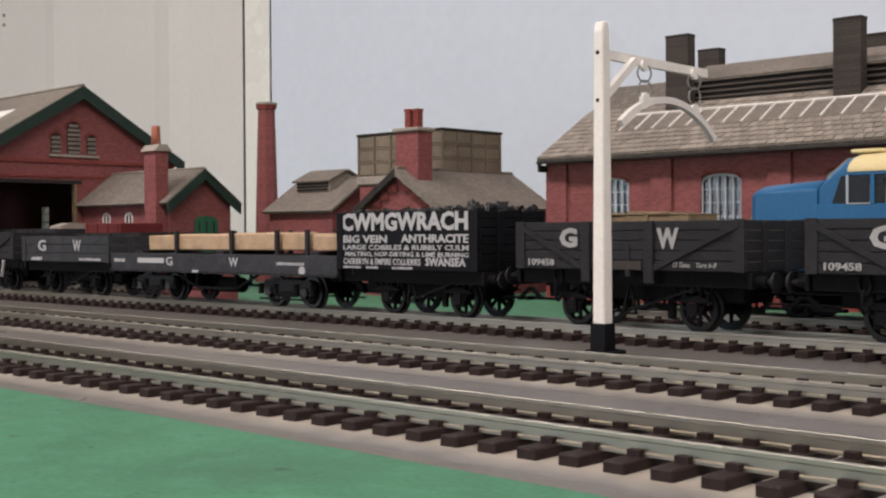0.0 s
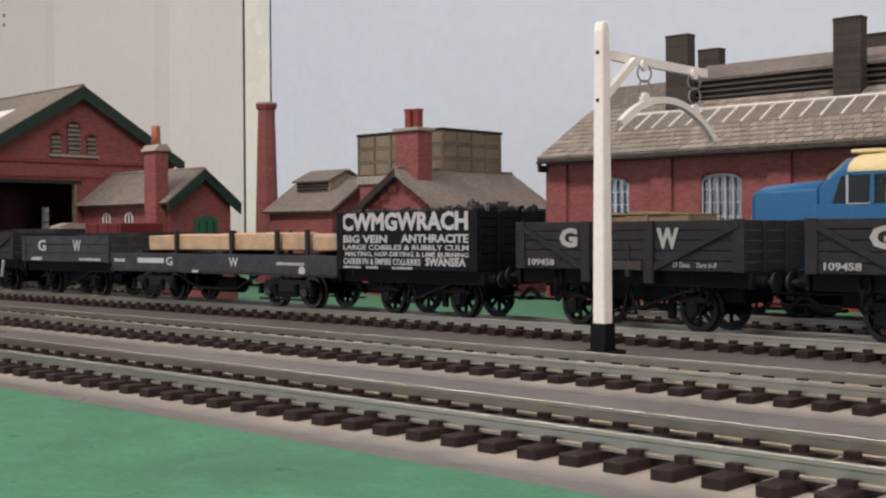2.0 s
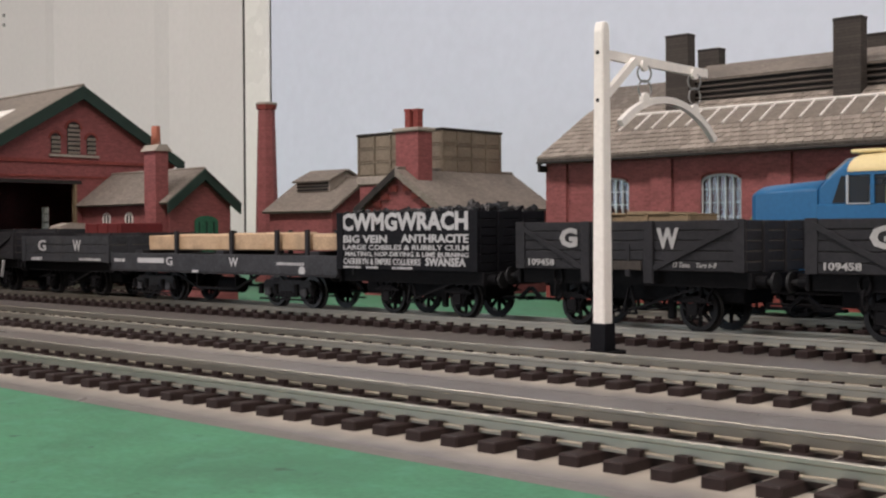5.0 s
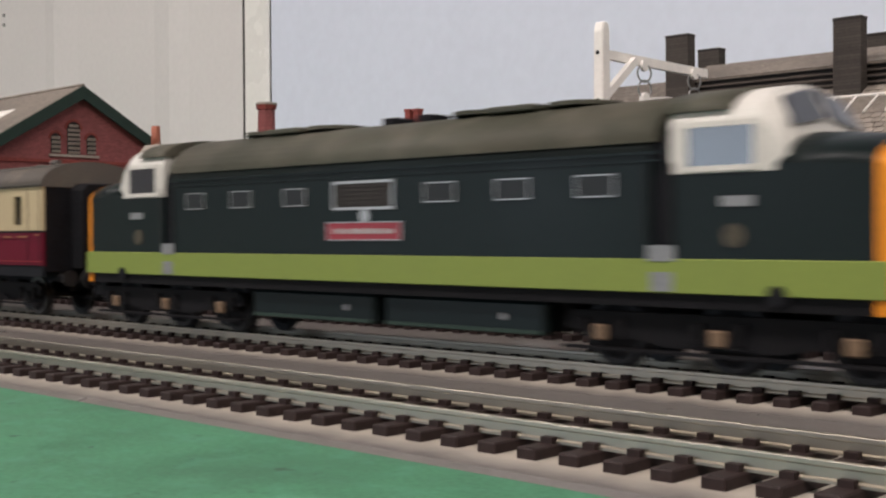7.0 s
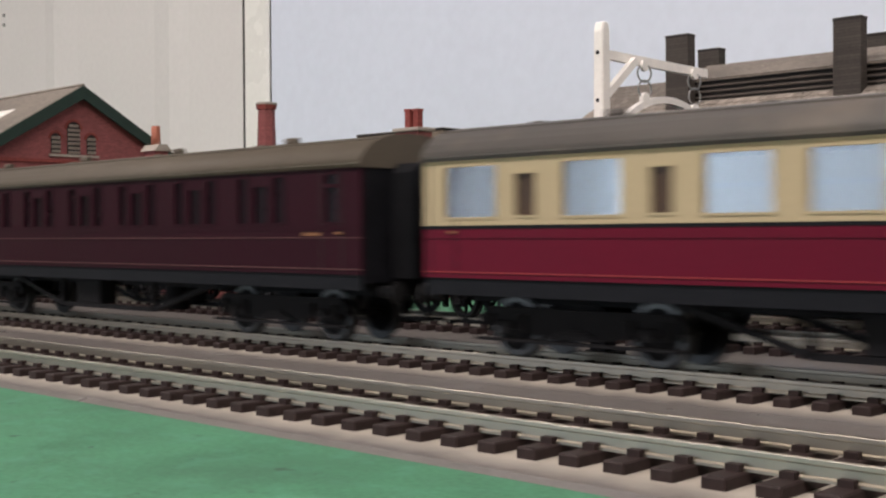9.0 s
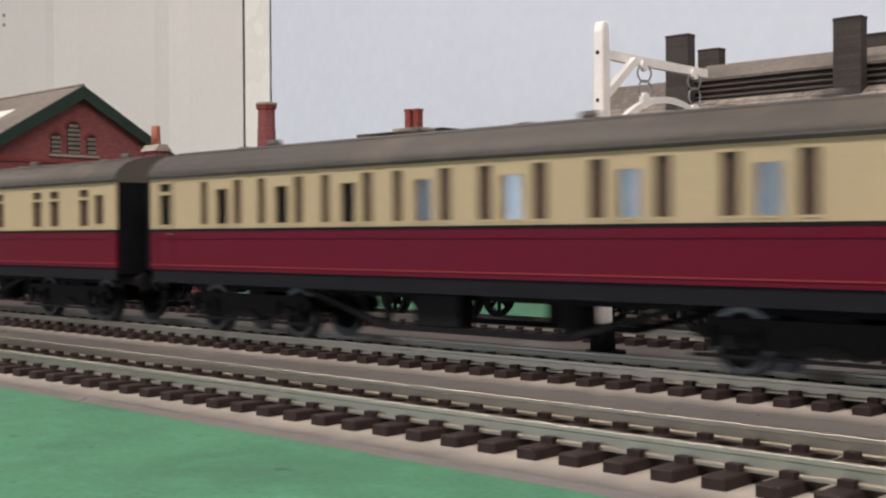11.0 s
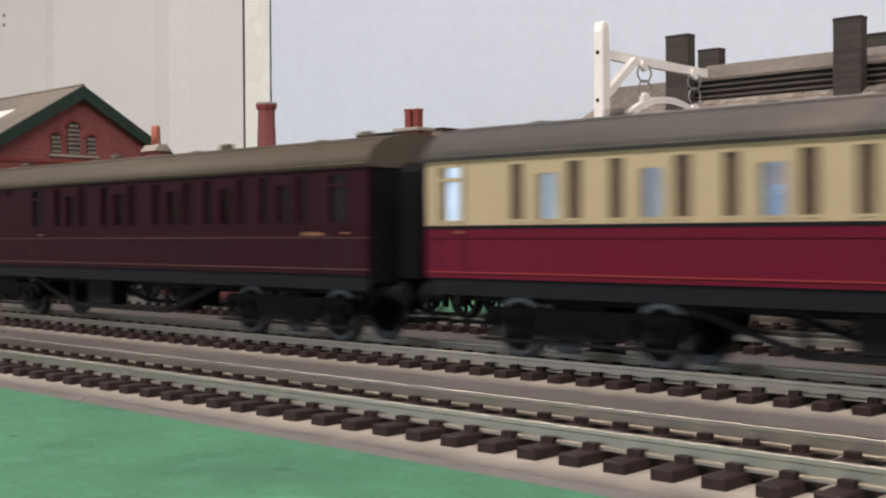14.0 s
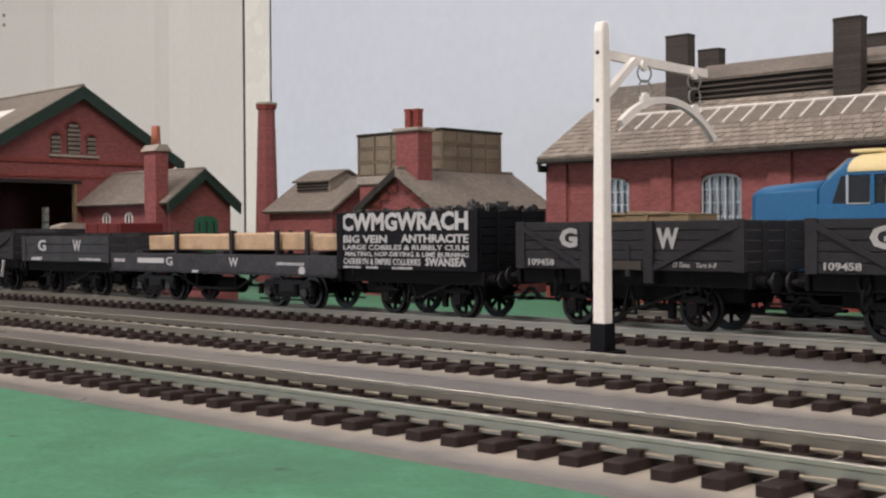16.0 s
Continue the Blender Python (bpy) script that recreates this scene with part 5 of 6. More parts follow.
        part("nose_front", loft(bmesh.new(), sec([(249.8, hw - 0.25, 17.6, 42.7, 48.3), (251.6, hw - 0.6, 17.6, 42.4, 47.9), (252.8, hw - 1.7, 17.8, 41.4, 46.7), (253.5, hw - 3.6, 18.2, 39.4, 44.4)])), ORANGE, th, "orange-yellow nose end", True)
        fx = X(253.5)
        d = -1 if f else 1
        part("code_panel", B(fx - 0.3, fx + 0.3, -8.5, 8.5, 35.2, 39.0, bev=0.2), ORANGE, th)
        for y in (-4.5, 4.5):
            part("code_window", B(fx - 0.4 + 0.2 * d, fx + 0.4 + 0.2 * d, y - 2.2, y + 2.2, 35.8, 38.4), TANKMAT, th, "small grey headcode window")
        part("grab_rail", B(fx - 0.5, fx + 0.5, -7, 7, 33.4, 34.0), TANKMAT, th)
        for y in (-12.5, 12.5):
            part("marker_lamp", cyl(bmesh.new(), (X(253.4), y, 31.5), "x", 1.3, 1.0, 14), SILVER, th, "white marker lamp")
            part("lamp_iron", cyl(bmesh.new(), (X(253.4), y * 0.85, 29.4), "x", 1.0, 1.8, 10), TANKMAT, th)
            bb = part("buffer", cyl(bmesh.new(), (X(256.0), y * 0.92, 18.2), "x", 2.2, 6.0, 14), BLACK, th)
            part("buffer_head", cyl(bmesh.new(), (X(259.4), y * 0.92, 18.2), "x", 3.2, 0.9, 18), STEEL, bb)
        part("tail_lamp", B(fx - 0.2, fx + 1.6 * 1, 11.5, 14.2, 24.2, 28.0, bev=0.4), BUFFER_RED, th, "red tail lamp")
        part("buffer_beam", B(min(X(249), X(256)), max(X(249), X(256)), -12.5, 12.5, 13.0, 18.4, bev=0.4), BLACK, th, "black recessed buffer beam")
        part("valance", B(min(X(246), X(254.5)), max(X(246), X(254.5)), -9, 9, 8.5, 13.2, bev=0.5), BLACK, th)
        coupling(th, X(256), d, 10.5)
    # side windows
    for s in (-1, 1):
        y = s * hw
        for a, b in ((55.0, 63.2), (75.2, 83.8), (97.2, 105.6), (146.6, 155.8), (167.6, 176.6), (188.8, 197.8)):
            w = part("window", B(a, b, y - 0.2, y + 0.2, 38.7, 42.8), DARK_PANE, th, "small body side window")
            part("frame", frame_rect(a - 0.15, b + 0.15, 38.55, 42.95, y, 0.22), SILVER, w)
        w = part("window", B(116.2, 136.4, y - 0.2, y + 0.2, 37.6, 43.9), LOUVRE, th, "wide dark side grille")
        part("frame", frame_rect(115.8, 136.8, 37.3, 44.1, y, 0.6), SILVER, w)
        for i in range(5):
            part("slat", B(116.8, 135.8, y - 0.35, y + 0.35, 38.6 + i * 1.0, 39.0 + i * 1.0), LOUVRE, w)
        pl = part("nameplate", B(113.8, 139.2, y - 0.3, y + 0.3, 30.2, 34.4, bev=0.1), NAMERED, th, "long red nameplate, writing too small to read")
        part("frame", frame_rect(113.7, 139.3, 30.1, 34.5, y, 0.22, 0.4), SILVER, pl)
        bars(116, 137, 31.7, 33.0, y - 0.3 if s < 0 else y + 0.3, 15, pl, LETTER_GREY, 31)
        part("badge", cyl(bmesh.new(), (127, y, 35.9), "y", 1.5, 0.6, 12), SILVER, th)
        # fuel and water tanks below
        for a, b in ((80.3, 127.0), (130.2, 178.4)):
            tk = part("fuel_tank", B(a, b, min(s * 9, s * 14.4), max(s * 9, s * 14.4), 10.2, 17.6, bev=0.9), LOCO_GREEN, th, "dark green underframe tank")
            part("rib", B(a + 1, b - 1, s * 14.4 - 0.3, s * 14.4 + 0.3, 10.6, 11.4), DKGREEN, tk)
            part("gauge_dial", cyl(bmesh.new(), (a + 37, s * 14.5, 14.0), "y", 0.8, 0.5, 12), STEP, tk)
    part("tank_frame", B(78, 181, -9, 9, 11, 18), CHASSIS, th)
    # roof fans, exhausts and hatches
    for x in (72, 98, 150, 178):
        fan = part("roof_fan", cyl(bmesh.new(), (x, 0, 58.9), "z", 8.0, 0.9, 24), LOCO_ROOF, th, "round roof fan grille")
        part("hub", cyl(bmesh.new(), (x, 0, 59.5), "z", 2.0, 0.5, 12), LOCO_ROOF, fan)
    for x in (86, 164):
        part("roof_hatch", B(x - 7, x + 7, -9, 9, 57.9, 59.3, bev=0.3), LOCO_ROOF, th)
    for x in (121, 133):
        part("exhaust", B(x - 2.5, x + 2.5, -3.5, 3.5, 58, 60, bev=0.3), BLACK, th)
    for i in range(1, 8):
        x = 45 + i * 20.4
        part("panel_seam", B(x - 0.15, x + 0.15, -16.0, -15.4, 48.4, 52.6), LOCO_ROOF, th)
    wheels = []
    for cx in (40.2, 218.6):
        wheels += bogie(th, cx, 52.4, 7.0, 9.0, box_col=AXLEBOX, axles=3, deep=5.0, yoff=13.0, rim=STEEL)
    return th, wheels


green_loco, green_wheels = green_diesel()


def blue_diesel():
    th = thing("blue_diesel", -188, 352, 0, "bright blue diesel locomotive with cream cab roof on the siding", "locomotive")
    hw = 17.0
    part("nose", loft(bmesh.new(), [(0, hw - 2.6, 16, 40.5, 44.0), (0.8, hw - 1.0, 16, 42.2, 45.6), (2.6, hw, 16, 43.0, 46.4), (22.8, hw, 16, 43.6, 47.8)]), BLUE, th, "rounded blue nose", True)
    part("body", loft(bmesh.new(), [(56, hw + 0.1, 16, 47, 57.5), (250, hw + 0.1, 16, 47, 57.5)]), BLUE, th, "blue body", True)
    part("cab_side", B(22.4, 56, -hw - 0.15, hw + 0.15, 16, 39.6, bev=0.3), BLUE, th)
    # raked cab front, quarter lights, side windows between slim posts
    part("cab_front", loft(bmesh.new(), [(22.6, hw - 0.7, 39.6, 43.4, 46.8), (27.2, hw - 0.2, 39.6, 47.2, 51.4), (30.6, hw, 39.6, 48.8, 54.6), (32.2, hw, 39.6, 49.0, 55.0)]), BLUE, th, "blue windscreen surround")
    part("cantrail", B(32.0, 56, -hw, hw, 47.9, 49.2, bev=0.2), BLUE, th)
    for s in (-1, 1):
        q = bmesh.new()
        prism(q, [(27.6, 40.0), (31.6, 40.0), (31.6, 47.8), (30.3, 47.8)], "y", s * (hw + 0.06) - 0.12, s * (hw + 0.06) + 0.12)
        part("quarter_light", q, DARK_PANE, th, "dark quarter light")
        part("window_post", B(31.9, 32.6, s * hw - 0.3, s * hw + 0.3, 39.6, 48.0), SILVER, th, "bright metal window post")
        part("window_post", B(39.2, 40.4, s * hw - 0.4, s * hw + 0.4, 39.6, 48.0), BLUE, th)
        part("window_post", B(48.6, 50.0, s * hw - 0.4, s * hw + 0.4, 39.6, 48.0), BLUE, th)
        part("window_sill", B(32.4, 39.2, s * hw - 0.35, s * hw + 0.35, 39.5, 39.9), SILVER, th)
        part("pane", B(32.4, 48.6, s * (hw - 0.3) - 0.08, s * (hw - 0.3) + 0.08, 39.6, 48.0), DULL_GLASS, th, "clear cab window")
        ws = bmesh.new()
        slab(ws, (23.6, s * 1.2, 48.0), (29.6, s * 1.2, 54.0), (29.4, s * 10.6, 52.6), (24.4, s * 13.4, 47.2), -0.5 * s)
        part("windscreen", ws, PANE, th)
        wf = bmesh.new()
        for p, q2 in (((23.3, 1.2, 48.1), (29.4, 1.2, 54.2)), ((24.1, 13.6, 47.3), (29.2, 10.8, 52.8)), ((29.4, 1.2, 54.2), (29.2, 10.8, 52.8))):
            bar(wf, (p[0], s * p[1], p[2]), (q2[0], s * q2[1], q2[2]), 0.7)
        part("windscreen_frame", wf, SILVER, th, "pale windscreen frame")
    part("cab_roof", loft(bmesh.new(), [(32.2, hw + 0.1, 49.0, 49.2, 55.0), (33.2, hw + 0.2, 49.0, 49.4, 55.4), (58, hw + 0.2, 49.0, 49.4, 56.6)]), LOCO_CREAM, th, "cream cab roof", True)
    part("roof_visor", B(30.2, 41, -11, 11, 54.7, 55.9, bev=0.4), LOCO_CREAM, th)
    # dark sheet added behind the windows, standing in for the cab's shade
    part("partition", B(33.0, 50.0, 5.0, 6.0, 39, 48.4), DARK, th)
    part("bulkhead", B(50.0, 51.0, -16.5, 16.5, 39, 48.4), DARK, th)
    part("seat", B(35.6, 37.8, -11, -4, 36, 45.5, bev=0.6), SEAT_TAN, th, "tan cab seat back")
    part("seat", B(41.2, 42.6, -12, -6, 36, 45, bev=0.4), LOCO_CREAM, th, "cream cab seat back")
    part("nose_flash", B(-0.4, 3.5, -15.2, 15.2, 34.2, 36.4, bev=0.4), LIME, th, "yellow-green nose flash")
    part("underframe", B(3, 248, -15, 15, 12.5, 16.1), CHASSIS, th)
    part("fuel_tank", B(74, 178, -13, 13, 7.5, 13.5, bev=1.0), CHASSIS, th)
    buffers(th, 0.4, -1, 18.0)
    coupling(th, 0, -1)
    for cx in (38, 215):
        bogie(th, cx, 50, 7.0, 8.0, axles=3, yoff=12.5, rim=STEEL)


blue_diesel()


# ---- coaches ----
def coach(name, L, holes, bars_at, label, upper, lower, roofm, parts_at, lined, vents=(), far=None, doors=(), opaque=lambda a: False):
    th = thing(name, -3000, Y_B, 0, label, "railway coach", "coaches of the moving train")
    hw = 17.6
    for s in (-1, 1):
        ya, yb = (-hw, -hw + 0.9) if s < 0 else (hw - 0.9, hw)
        hs = holes if s < 0 else (far or holes)
        part("upper_panel", panel(0, L, 33.2, 47.4, hs, ya, yb), upper, th)
        part("lower_panel", B(0, L, ya, yb, 22.0, 32.7), lower, th)
        yo = (-hw - 0.12, -hw + 0.5) if s < 0 else (hw - 0.5, hw + 0.12)
        part("waist_moulding", B(0, L, *yo, 32.6, 33.3), BLACK if upper is CREAM else lower, th)
        yo2 = (-hw - 0.2, -hw + 0.5) if s < 0 else (hw - 0.5, hw + 0.2)
        part("lining", B(0, L, *yo, 33.35, 33.7), upper, th)
        part("lining", B(0, L, *yo2, 30.6, 30.85), LINE_FAINT if not lined else lower, th)
        part("lining", B(0, L, *yo2, 23.1, 23.4), LINE_RED if lined else LINE_FAINT, th)
        part("solebar", B(0.4, L - 0.4, min(s * 16.4, s * 17.2), max(s * 16.4, s * 17.2), 18.3, 22.0), SOLEBAR, th, "dark blue-grey solebar")
        part("cornice", B(0, L, min(s * (hw - 0.6), s * (hw + 0.3)), max(s * (hw - 0.6), s * (hw + 0.3)), 47.0, 47.7), upper, th)
        for a, b, c, d in hs:
            pn = part("window", B(a, b, s * (hw - 0.6) - 0.06, s * (hw - 0.6) + 0.06, c, d), (MILKY if b - a > 9 and upper is CREAM and s < 0 else GLASS) if b - a > 4.3 and not opaque(a) else (OPAQUE_BROWN if upper is CREAM else OPAQUE_MAROON), th, "clear window pane" if b - a > 4.3 and not opaque(a) else "window with an opaque dark pane")
            yf = s * (hw + 0.0)
            part("frame", frame_rect(a - 0.45, b + 0.45, c - 0.4, d + 0.4, yf, 0.5, 0.2), upper, pn)
            if (a, b, c, d) in bars_at:
                zt = d - 2.8
                part("toplight_bar", B(a - 0.4, b + 0.4, s * hw - 0.35, s * hw + 0.3, zt - 0.4, zt + 0.4), upper, pn)
            if b - a > 9:
                part("ventilator_bar", B(a, b, s * (hw - 0.9) - 0.2, s * (hw - 0.9) + 0.2, d - 6.2, d - 5.8), SILVER, pn)
        for x in doors:
            dr = bmesh.new()
            for xx in (x, x + 7.6):
                box(dr, xx - 0.12, xx + 0.12, s * hw - 0.12, s * hw + 0.12, 22.4, 46.6)
            part("door_seam", dr, BLACK if upper is CREAM else DARK, th)
            part("door_handle", cyl(bmesh.new(), (x + 6.6, s * (hw + 0.3), 31.8), "x", 0.3, 1.6, 8), LINE, th, "brass door handle")
        for a, b in vents:
            part("hood_vent", B(a, b, min(s * hw, s * (hw + 0.5)), max(s * hw, s * (hw + 0.5)), 45.6, 46.5), INTERIOR if upper is CREAM else OPAQUE_MAROON, th)
    part("floor", B(0.5, L - 0.5, -16.6, 16.6, 20.5, 22.4), INTERIOR, th)
    roof = bmesh.new()
    prism(roof, [(hw * 1.03 * math.cos(a), 47.3 + 8.6 * math.sin(a) ** 0.85 if 0 < a < math.pi else 47.3) for a in (i * math.pi / 16 for i in range(17))], "x", -0.4, L + 0.4)
    part("roof", roof, roofm, th, "", True)
    for s in (-1, 1):
        part("rain_strip", bar(bmesh.new(), (-0.2, s * 11.7, 54.1), (L + 0.2, s * 11.7, 54.1), 0.5, 0.7), roofm, th)
        part("gutter", bar(bmesh.new(), (-0.3, s * 17.9, 48.3), (L + 0.3, s * 17.9, 48.3), 0.5, 0.5), roofm, th)
    n = int(L / 26)
    for i in range(n):
        x = 14 + i * (L - 28) / max(1, n - 1)
        for yy in ((-5.0,) if i % 2 else (5.0,)):
            part("roof_vent", cyl(bmesh.new(), (x, yy, 56.0), "x", 1.1, 4.0, 10), roofm, th)
    for x in (0.0, L - 1.0):
        part("end_panel", prism(bmesh.new(), [(-hw + 0.9, 20), (hw - 0.9, 20), (hw - 0.9, 47.3), (hw * 0.7, 53), (0, 55.4), (-hw * 0.7, 53), (-hw + 0.9, 47.3)], "x", x, x + 1.0), BLACK, th, "black coach end")
        d = -1 if x == 0 else 1
        xa = x if x == 0 else L
        g = bmesh.new()
        rings = []
        for k in range(11):
            o = 0.5 * (k % 2)
            rings.append([g.verts.new((xa + d * k * 0.7, y, z)) for y, z in ((-7.3 - o, 21), (7.3 + o, 21), (7.3 + o, 46 + o), (5.5 + o, 48 + o), (-5.5 - o, 48 + o), (-7.3 - o, 46 + o))])
        for p, q in zip(rings, rings[1:]):
            for i in range(6):
                g.faces.new((p[i], p[(i + 1) % 6], q[(i + 1) % 6], q[i]))
        g.faces.new(rings[0])
        g.faces.new(rings[-1])
        bmesh.ops.recalc_face_normals(g, faces=g.faces[:])
        part("gangway", g, BLACK, th, "black folded gangway bellows")
        buffers(th, xa, d, 17.8, 11.0)
        coupling(th, xa, d, 11.0)
    for x in parts_at:
        part("partition", B(x - 0.5, x + 0.5, -15, 4, 22.4, 46.5), INTERIOR, th, "brown interior partition")
        part("seat", B(x - 5.5, x - 0.6, -15, 3.6, 22.4, 34.0, bev=0.5), INTERIOR, th)
        part("seat", B(x + 0.6, x + 5.5, -15, 3.6, 22.4, 34.0, bev=0.5), INTERIOR, th)
    # underframe
    part("underframe", B(6, L - 6, -8, 8, 16.5, 20.5), CHASSIS, th)
    for s in (-1, 1):
        y = s * 13.5
        c = L / 2
        for a, b in (((62, 18.4), (c - 26, 10.0)), ((c - 26, 10.0), (c + 26, 10.0)), ((c + 26, 10.0), (L - 62, 18.4)), ((c - 26, 10.0), (c - 26, 18.4)), ((c + 26, 10.0), (c + 26, 18.4))):
            part("truss_bar", bar(bmesh.new(), (a[0], y, a[1]), (b[0], y, b[1]), 1.3, 1.3), CHASSIS, th)
    for a, b, s in ((L / 2 - 17, L / 2 - 3, -1), (L / 2 + 4, L / 2 + 14, 1)):
        part("battery_box", B(a, b, min(s * 8, s * 14), max(s * 8, s * 14), 10.5, 18.2, bev=0.4), CHASSIS, th)
    part("vacuum_cylinder", cyl(bmesh.new(), (L / 2 + 22, -3, 13), "z", 4, 7, 16), CHASSIS, th)
    wh = bogie(th, 37.5, 36, 6.6, 8.0, spokes=0) + bogie(th, L - 37.5, 36, 6.6, 8.0, spokes=0)
    return th, wh


def group3(x):
    return [(x, x + 4.0, 34.4, 46.0), (x + 6.8, x + 12.2, 34.4, 43.8), (x + 15.0, x + 19.0, 34.4, 46.0)]


def make_coaches():
    out = []
    # crimson and cream brake open
    w = [(6.4, 21.2, 35.0, 46.0), (26.2, 31.8, 35.2, 44.0), (38.6, 52.8, 35.0, 46.0), (59.4, 64.4, 35.2, 44.0), (70.9, 84.7, 35.0, 46.0), (91.4, 104.9, 35.0, 46.0), (112.2, 125.7, 35.0, 46.0), (131.4, 137.2, 35.2, 44.0), (144.7, 157.8, 35.0, 46.0), (212.8, 218.0, 35.0, 44.6)]
    # far side made nearly windowless to keep daylight out of the inside
    c, wh = coach("brake_coach", 231.6, w, (), "crimson and cream brake coach, large windows, grey roof", CREAM, CRIMSON, COACH_ROOF, (), True, ((171, 178), (196, 202)), far=[(212.8, 218.0, 35.0, 44.6)], doors=(222, 2), opaque=lambda a: a in (26.2, 59.4, 131.4))
    bars(205, 211, 31.0, 31.6, -17.7, 5, c, LINE, 41)
    bars(215, 222, 31.0, 31.6, -17.7, 5, c, LINE, 42)
    for i in range(6):
        part("table", B(20 + i * 21, 26 + i * 21, -16, -4, 30.5, 31.3), INTERIOR, c)
    out.append((c, wh, -256.5))
    # first maroon coach
    L = 238.3
    w = [(L - 12.5, L - 8.0, 34.4, 46.0), (9, 13.5, 34.4, 46.0)]
    bs = list(w)
    for k in range(7):
        w += group3(L - 47.2 - 28.9 * k)
    c, wh = coach("corridor_coach", L, [q for q in w if q[0] > 16 or q in bs], bs, "dark maroon corridor coach with brown weathered roof", MAROON, MAROON, BROWN_ROOF, [L - 24.5 - 28.9 * k for k in range(7)], False, far=[(6 + 29.0 * k, 28 + 29.0 * k, 34.4, 46.0) for k in range(7)], doors=(L - 14.2, 7), opaque=lambda a: True)
    bars(L - 21, L - 14, 31.2, 32.2, -17.75, 6, c, LINE, 43)
    out.append((c, wh, -277.3 - L))
    # crimson and cream corridor coaches and a first-class side-door coach
    for rear, L, nm in ((-773.8, 238.3, "P"), (-1270.4, 228.0, "R")):
        w = [(L - 9.6, L - 4.4, 34.4, 46.0), (4.8, 10.2, 34.4, 46.0)]
        bs = list(w)
        starts = [24.4, 49.3, 74.2, 99.1]
        for x in starts:
            w += [(x, x + 3.3, 34.4, 46.0), (x + 7.2, x + 12.3, 34.4, 43.8), (x + 14.7, x + 18.3, 34.4, 46.0)]
        for k in range(3):
            w += group3(125.2 + 29.2 * k)
        c, wh = coach("corridor_coach", L, w, bs, "crimson and cream corridor coach with grouped windows", CREAM, CRIMSON, COACH_ROOF, [21.0, 46.0, 71.0, 96.0, 121.3, 149.5, 178.8, 208.0], True, far=[(6 + 29.0 * k, 28 + 29.0 * k, 34.4, 46.0) for k in range(7)], doors=(L - 10.6, 3.6))
        out.append((c, wh, rear))
    L = 231.0
    w = [(4.4, 8.6, 35.0, 44.4)]
    bs = []
    for a in (20.4, 39.8, 50.8, 75.0, 86.0, 109.5, 121.0, 144.6, 155.6, 181.2, 192.4):
        bs.append((a, a + 5.6, 34.4, 45.6))
    bs += [(210.3, 215.9, 34.4, 45.6)]
    w += bs + [(219.4, 224.6, 35.0, 43.8)]
    c, wh = coach("sleeping_coach", L, w, bs, "crimson and cream coach with paired windows and toplights", CREAM, CRIMSON, COACH_ROOF, (33, 64, 99, 134, 169, 203), True, opaque=lambda a: True)
    bars(101, 128, 26.6, 28.2, -17.75, 16, c, LINE_RED, 44)
    out.append((c, wh, -1023.5))
    # last maroon brake
    L = 229.4
    w = [(15.5, 20.9, 35.0, 43.5), (216.0, 222.4, 34.4, 46.0), (70.0, 76.2, 34.4, 46.0)]
    bs = w[1:]
    w = list(w)
    for x in (84.2, 112.2, 140.0, 164.6, 189.0):
        w += [(x, x + 3.6, 34.4, 46.0), (x + 7.2, x + 12.2, 34.4, 43.8), (x + 15.0, x + 18.6, 34.4, 46.0)]
    c, wh = coach("brake_coach", L, w, bs, "dark maroon brake coach at the train's tail, brown roof", MAROON, MAROON, BROWN_ROOF, (80, 107.5, 135.5, 161.8, 186.2, 211), False, ((20, 28), (50, 55)), far=[(70 + 27.0 * k, 90 + 27.0 * k, 34.4, 46.0) for k in range(5)], doors=(2, 69.0, 215.2), opaque=lambda a: a < 80 or 80 < a < 130 or a > 175)
    bars(206, 214, 31.2, 32.2, -17.75, 6, c, LINE, 45)
    out.append((c, wh, -1519.0))
    return out


COACHES = make_coaches()


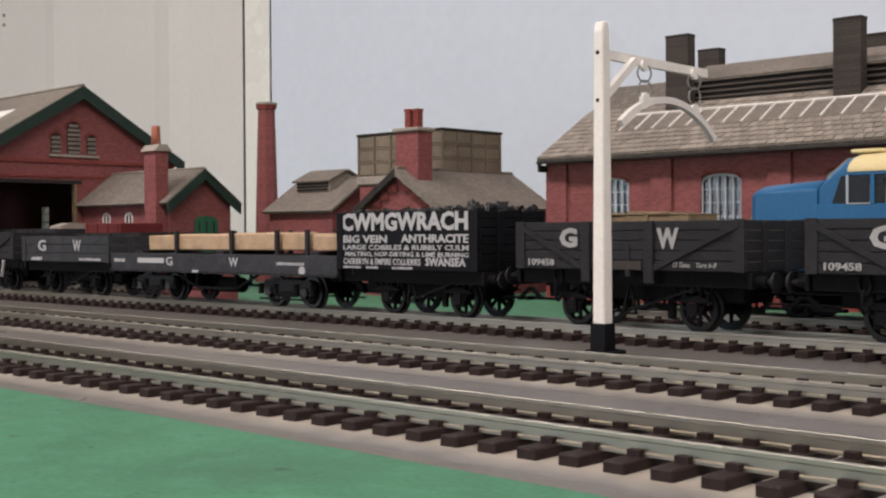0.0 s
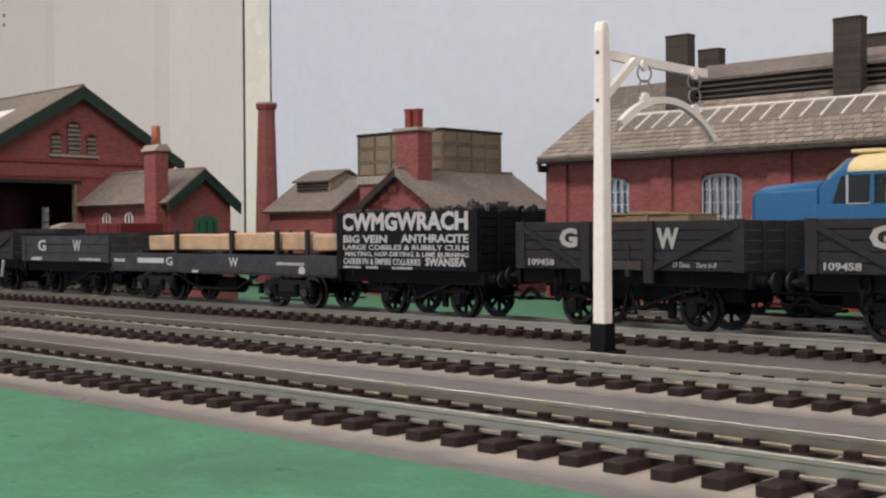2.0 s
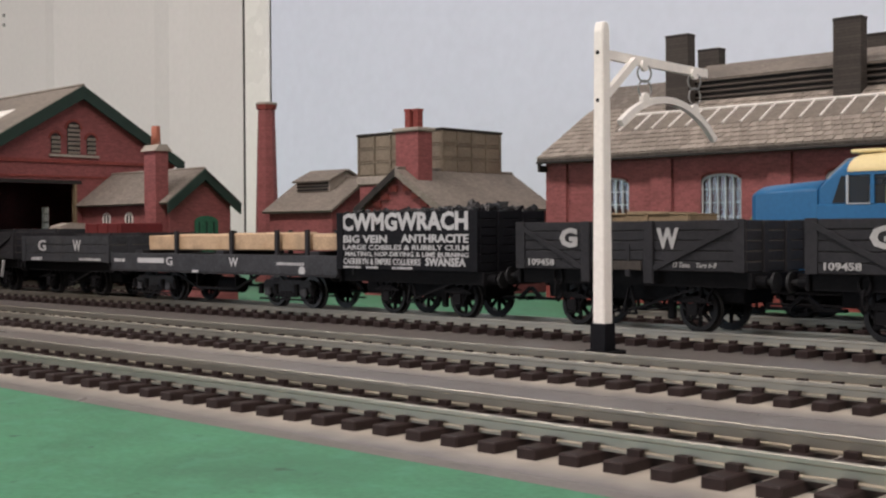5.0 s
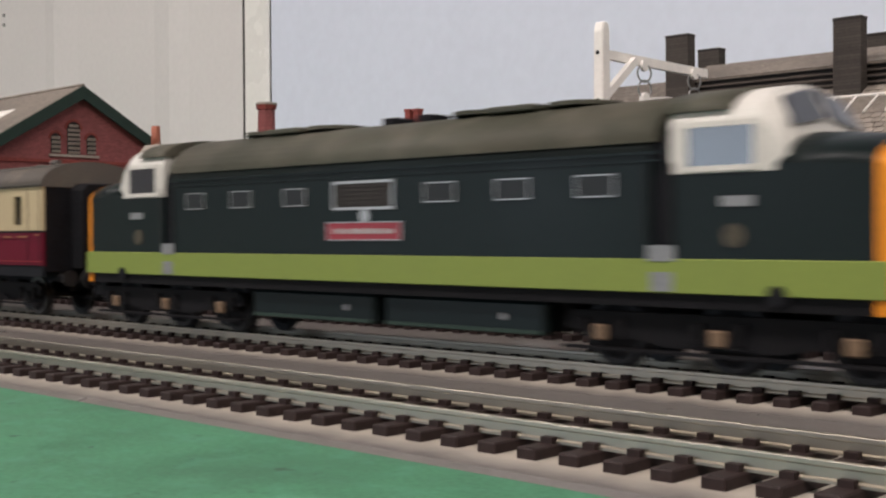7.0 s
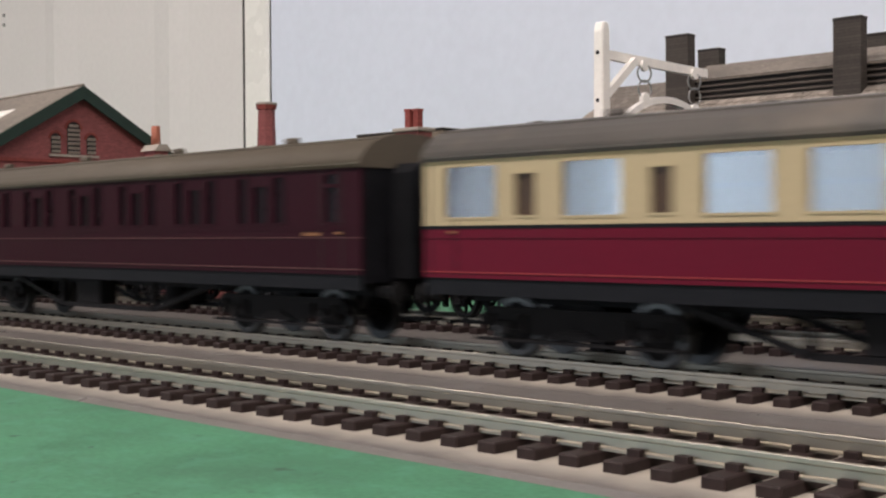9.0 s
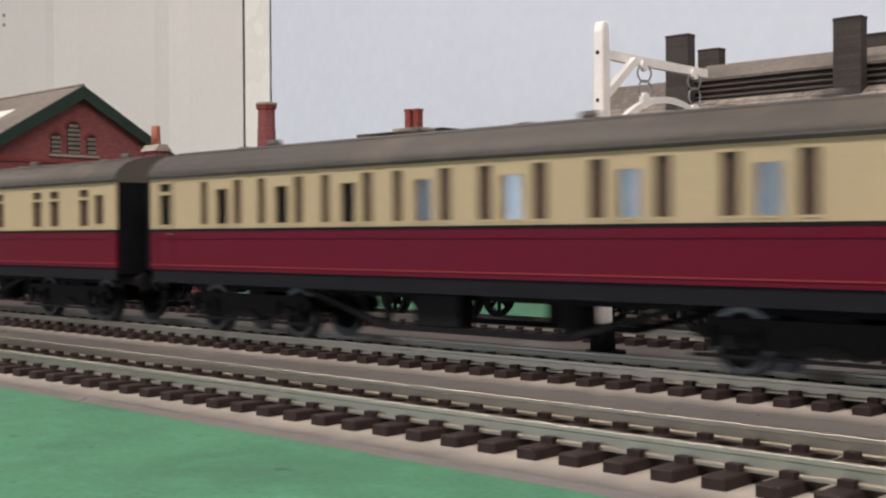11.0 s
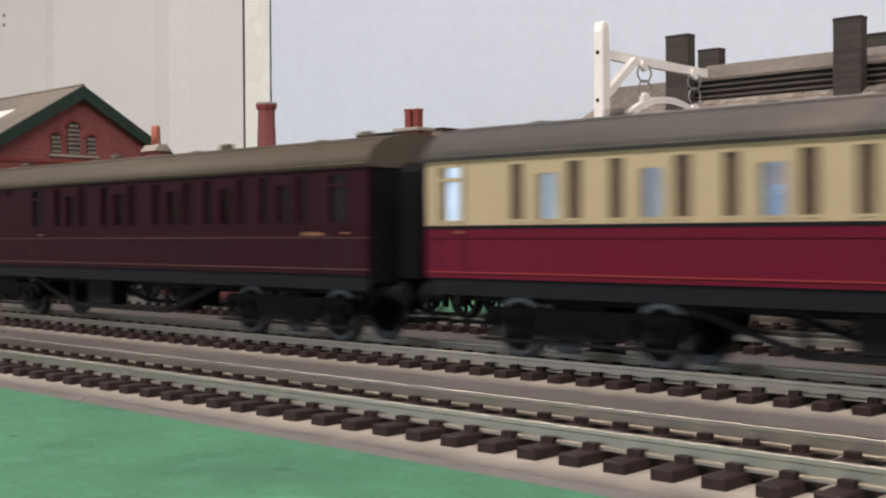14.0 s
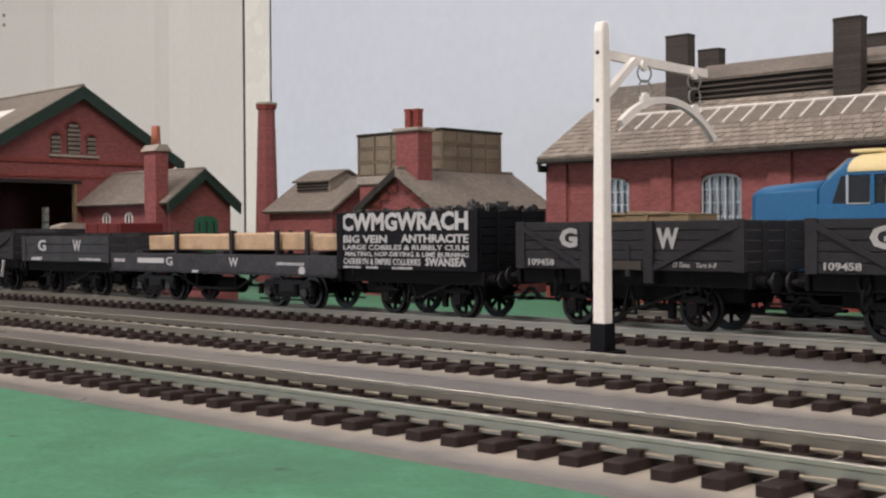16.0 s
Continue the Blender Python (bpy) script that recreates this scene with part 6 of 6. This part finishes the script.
def engine_shed_slates(th):
    """Overlapping slates over the near slope, each lifted at its lower edge."""
    rnd = random.Random(12)
    sl, ze, up = 35.6 / 60.0, 68.0, 1.4
    w, h, cs = 4.1, 4.4, 1 / math.hypot(1, 35.6 / 60.0)
    shapes = []
    for k in range(6):
        lift, g = 0.62 + 0.09 * (k % 3), 0.22 + 0.06 * (k % 2)
        a, b = w / 2 - g, h * 0.56
        def at(x, d, n):
            return (x * K, (d * cs - n * sl * cs) * K, (d * sl * cs + n * cs) * K)
        v = [at(x, d, n) for n0, n1 in ((0.0, 0.0), (0.28, lift)) for x, d, n in ((-a, -b, n1), (a, -b + 0.12 * (k % 2), n1), (a, b, n0), (-a, b, n0))]
        f = [(3, 2, 1, 0), (4, 5, 6, 7), (0, 1, 5, 4), (1, 2, 6, 5), (2, 3, 7, 6), (3, 0, 4, 7)]
        me = bpy.data.meshes.new("slate")
        me.from_pydata(v, [], f)
        me.materials.append(SLATE_PIECE)
        shapes.append((me, np.array(v), f))
    near, far = [], []
    for r in range(11):
        y = -7.0 + (r + 0.5) * h * cs
        for i in range(150):
            x = 0.9 + i * w + (w / 2 if r % 2 else 0)
            if x > 614 or (x > 29.5 and 11.0 < y < 28.5):
                continue
            (near if 95 < x < 190 else far).append((x, y, 1.0))
        if r % 2:
            far.append((-0.1, y, 0.5))
    far += near[300:]
    verts, faces = [], []
    for x, y, _ in near[:300]:
        ob = new("slate", shapes[rnd.randrange(6)][0])
        ob.parent = th
        ob.location = (x * K, y * K, (ze + y * sl + up + 1.5 / cs) * K)
    for x, y, f_w in far:
        me, v, f = shapes[rnd.randrange(6)]
        n = len(verts)
        verts += (v * np.array([f_w, 1, 1]) + np.array([x, y, ze + y * sl + up + 1.5 / cs]) * K).tolist()
        faces += [[j + n for j in q] for q in f]
    me = bpy.data.meshes.new("slates")
    me.from_pydata(verts, [], faces)
    me.materials.append(SLATE_REST)
    ob = tagged(new("slates", me), kind="stuff")
    ob.parent = th


engine_shed_slates(ENGINE_SHED)

# the tracks, piece by piece
make_tracks()


# what the train does: nearly steady running, with the small unevenness of the clip
DRIFT = ((0, 0), (5.0, 0), (6.5, 0.0), (7.0, 1.5), (7.5, -4.0), (8.0, 1.0), (8.5, -1.7), (9.0, -1.2), (9.4, 0), (11.2, 0), (11.5, -2.4), (12.0, 1.0), (12.5, -2.7), (13.0, 3.0), (13.5, -1.2), (14.0, 1.8), (14.5, -1.0), (15.0, 4.0), (15.5, -2.4), (16.0, -3.0))


def train_at(t):
    return -334.6 + SPEED * (t - 7) - 0.0919 * (t - 7) ** 2


def motions():
    for th, wheels, rear in [(green_loco, green_wheels, 0.0), *COACHES]:
        walk(th, [(t, pose((train_at(t) + d + rear) * K, Y_B * K, 0)) for t, d in DRIFT])
        # wheels turn while their vehicle is near the camera
        t0 = max(0.2, 7 + (-520 - 270 - rear + 334.6) / SPEED)
        t1 = min(15.8, 7 + (40 - rear + 334.6) / SPEED)
        steps = int((t1 - t0) * FPS)
        for w in wheels:
            x, r = w.location.x, w.location.z - RAIL_Z * K
            turn = [(t0 + i / FPS, math.degrees(SPEED * K * i / FPS / r)) for i in range(steps + 1)]
            rows = [(0, 0.0)] + turn + [(16, turn[-1][1])]
            walk(w, [(t, pose(x, 0, w.location.z, 0, a, 0)) for t, a in rows])


motions()
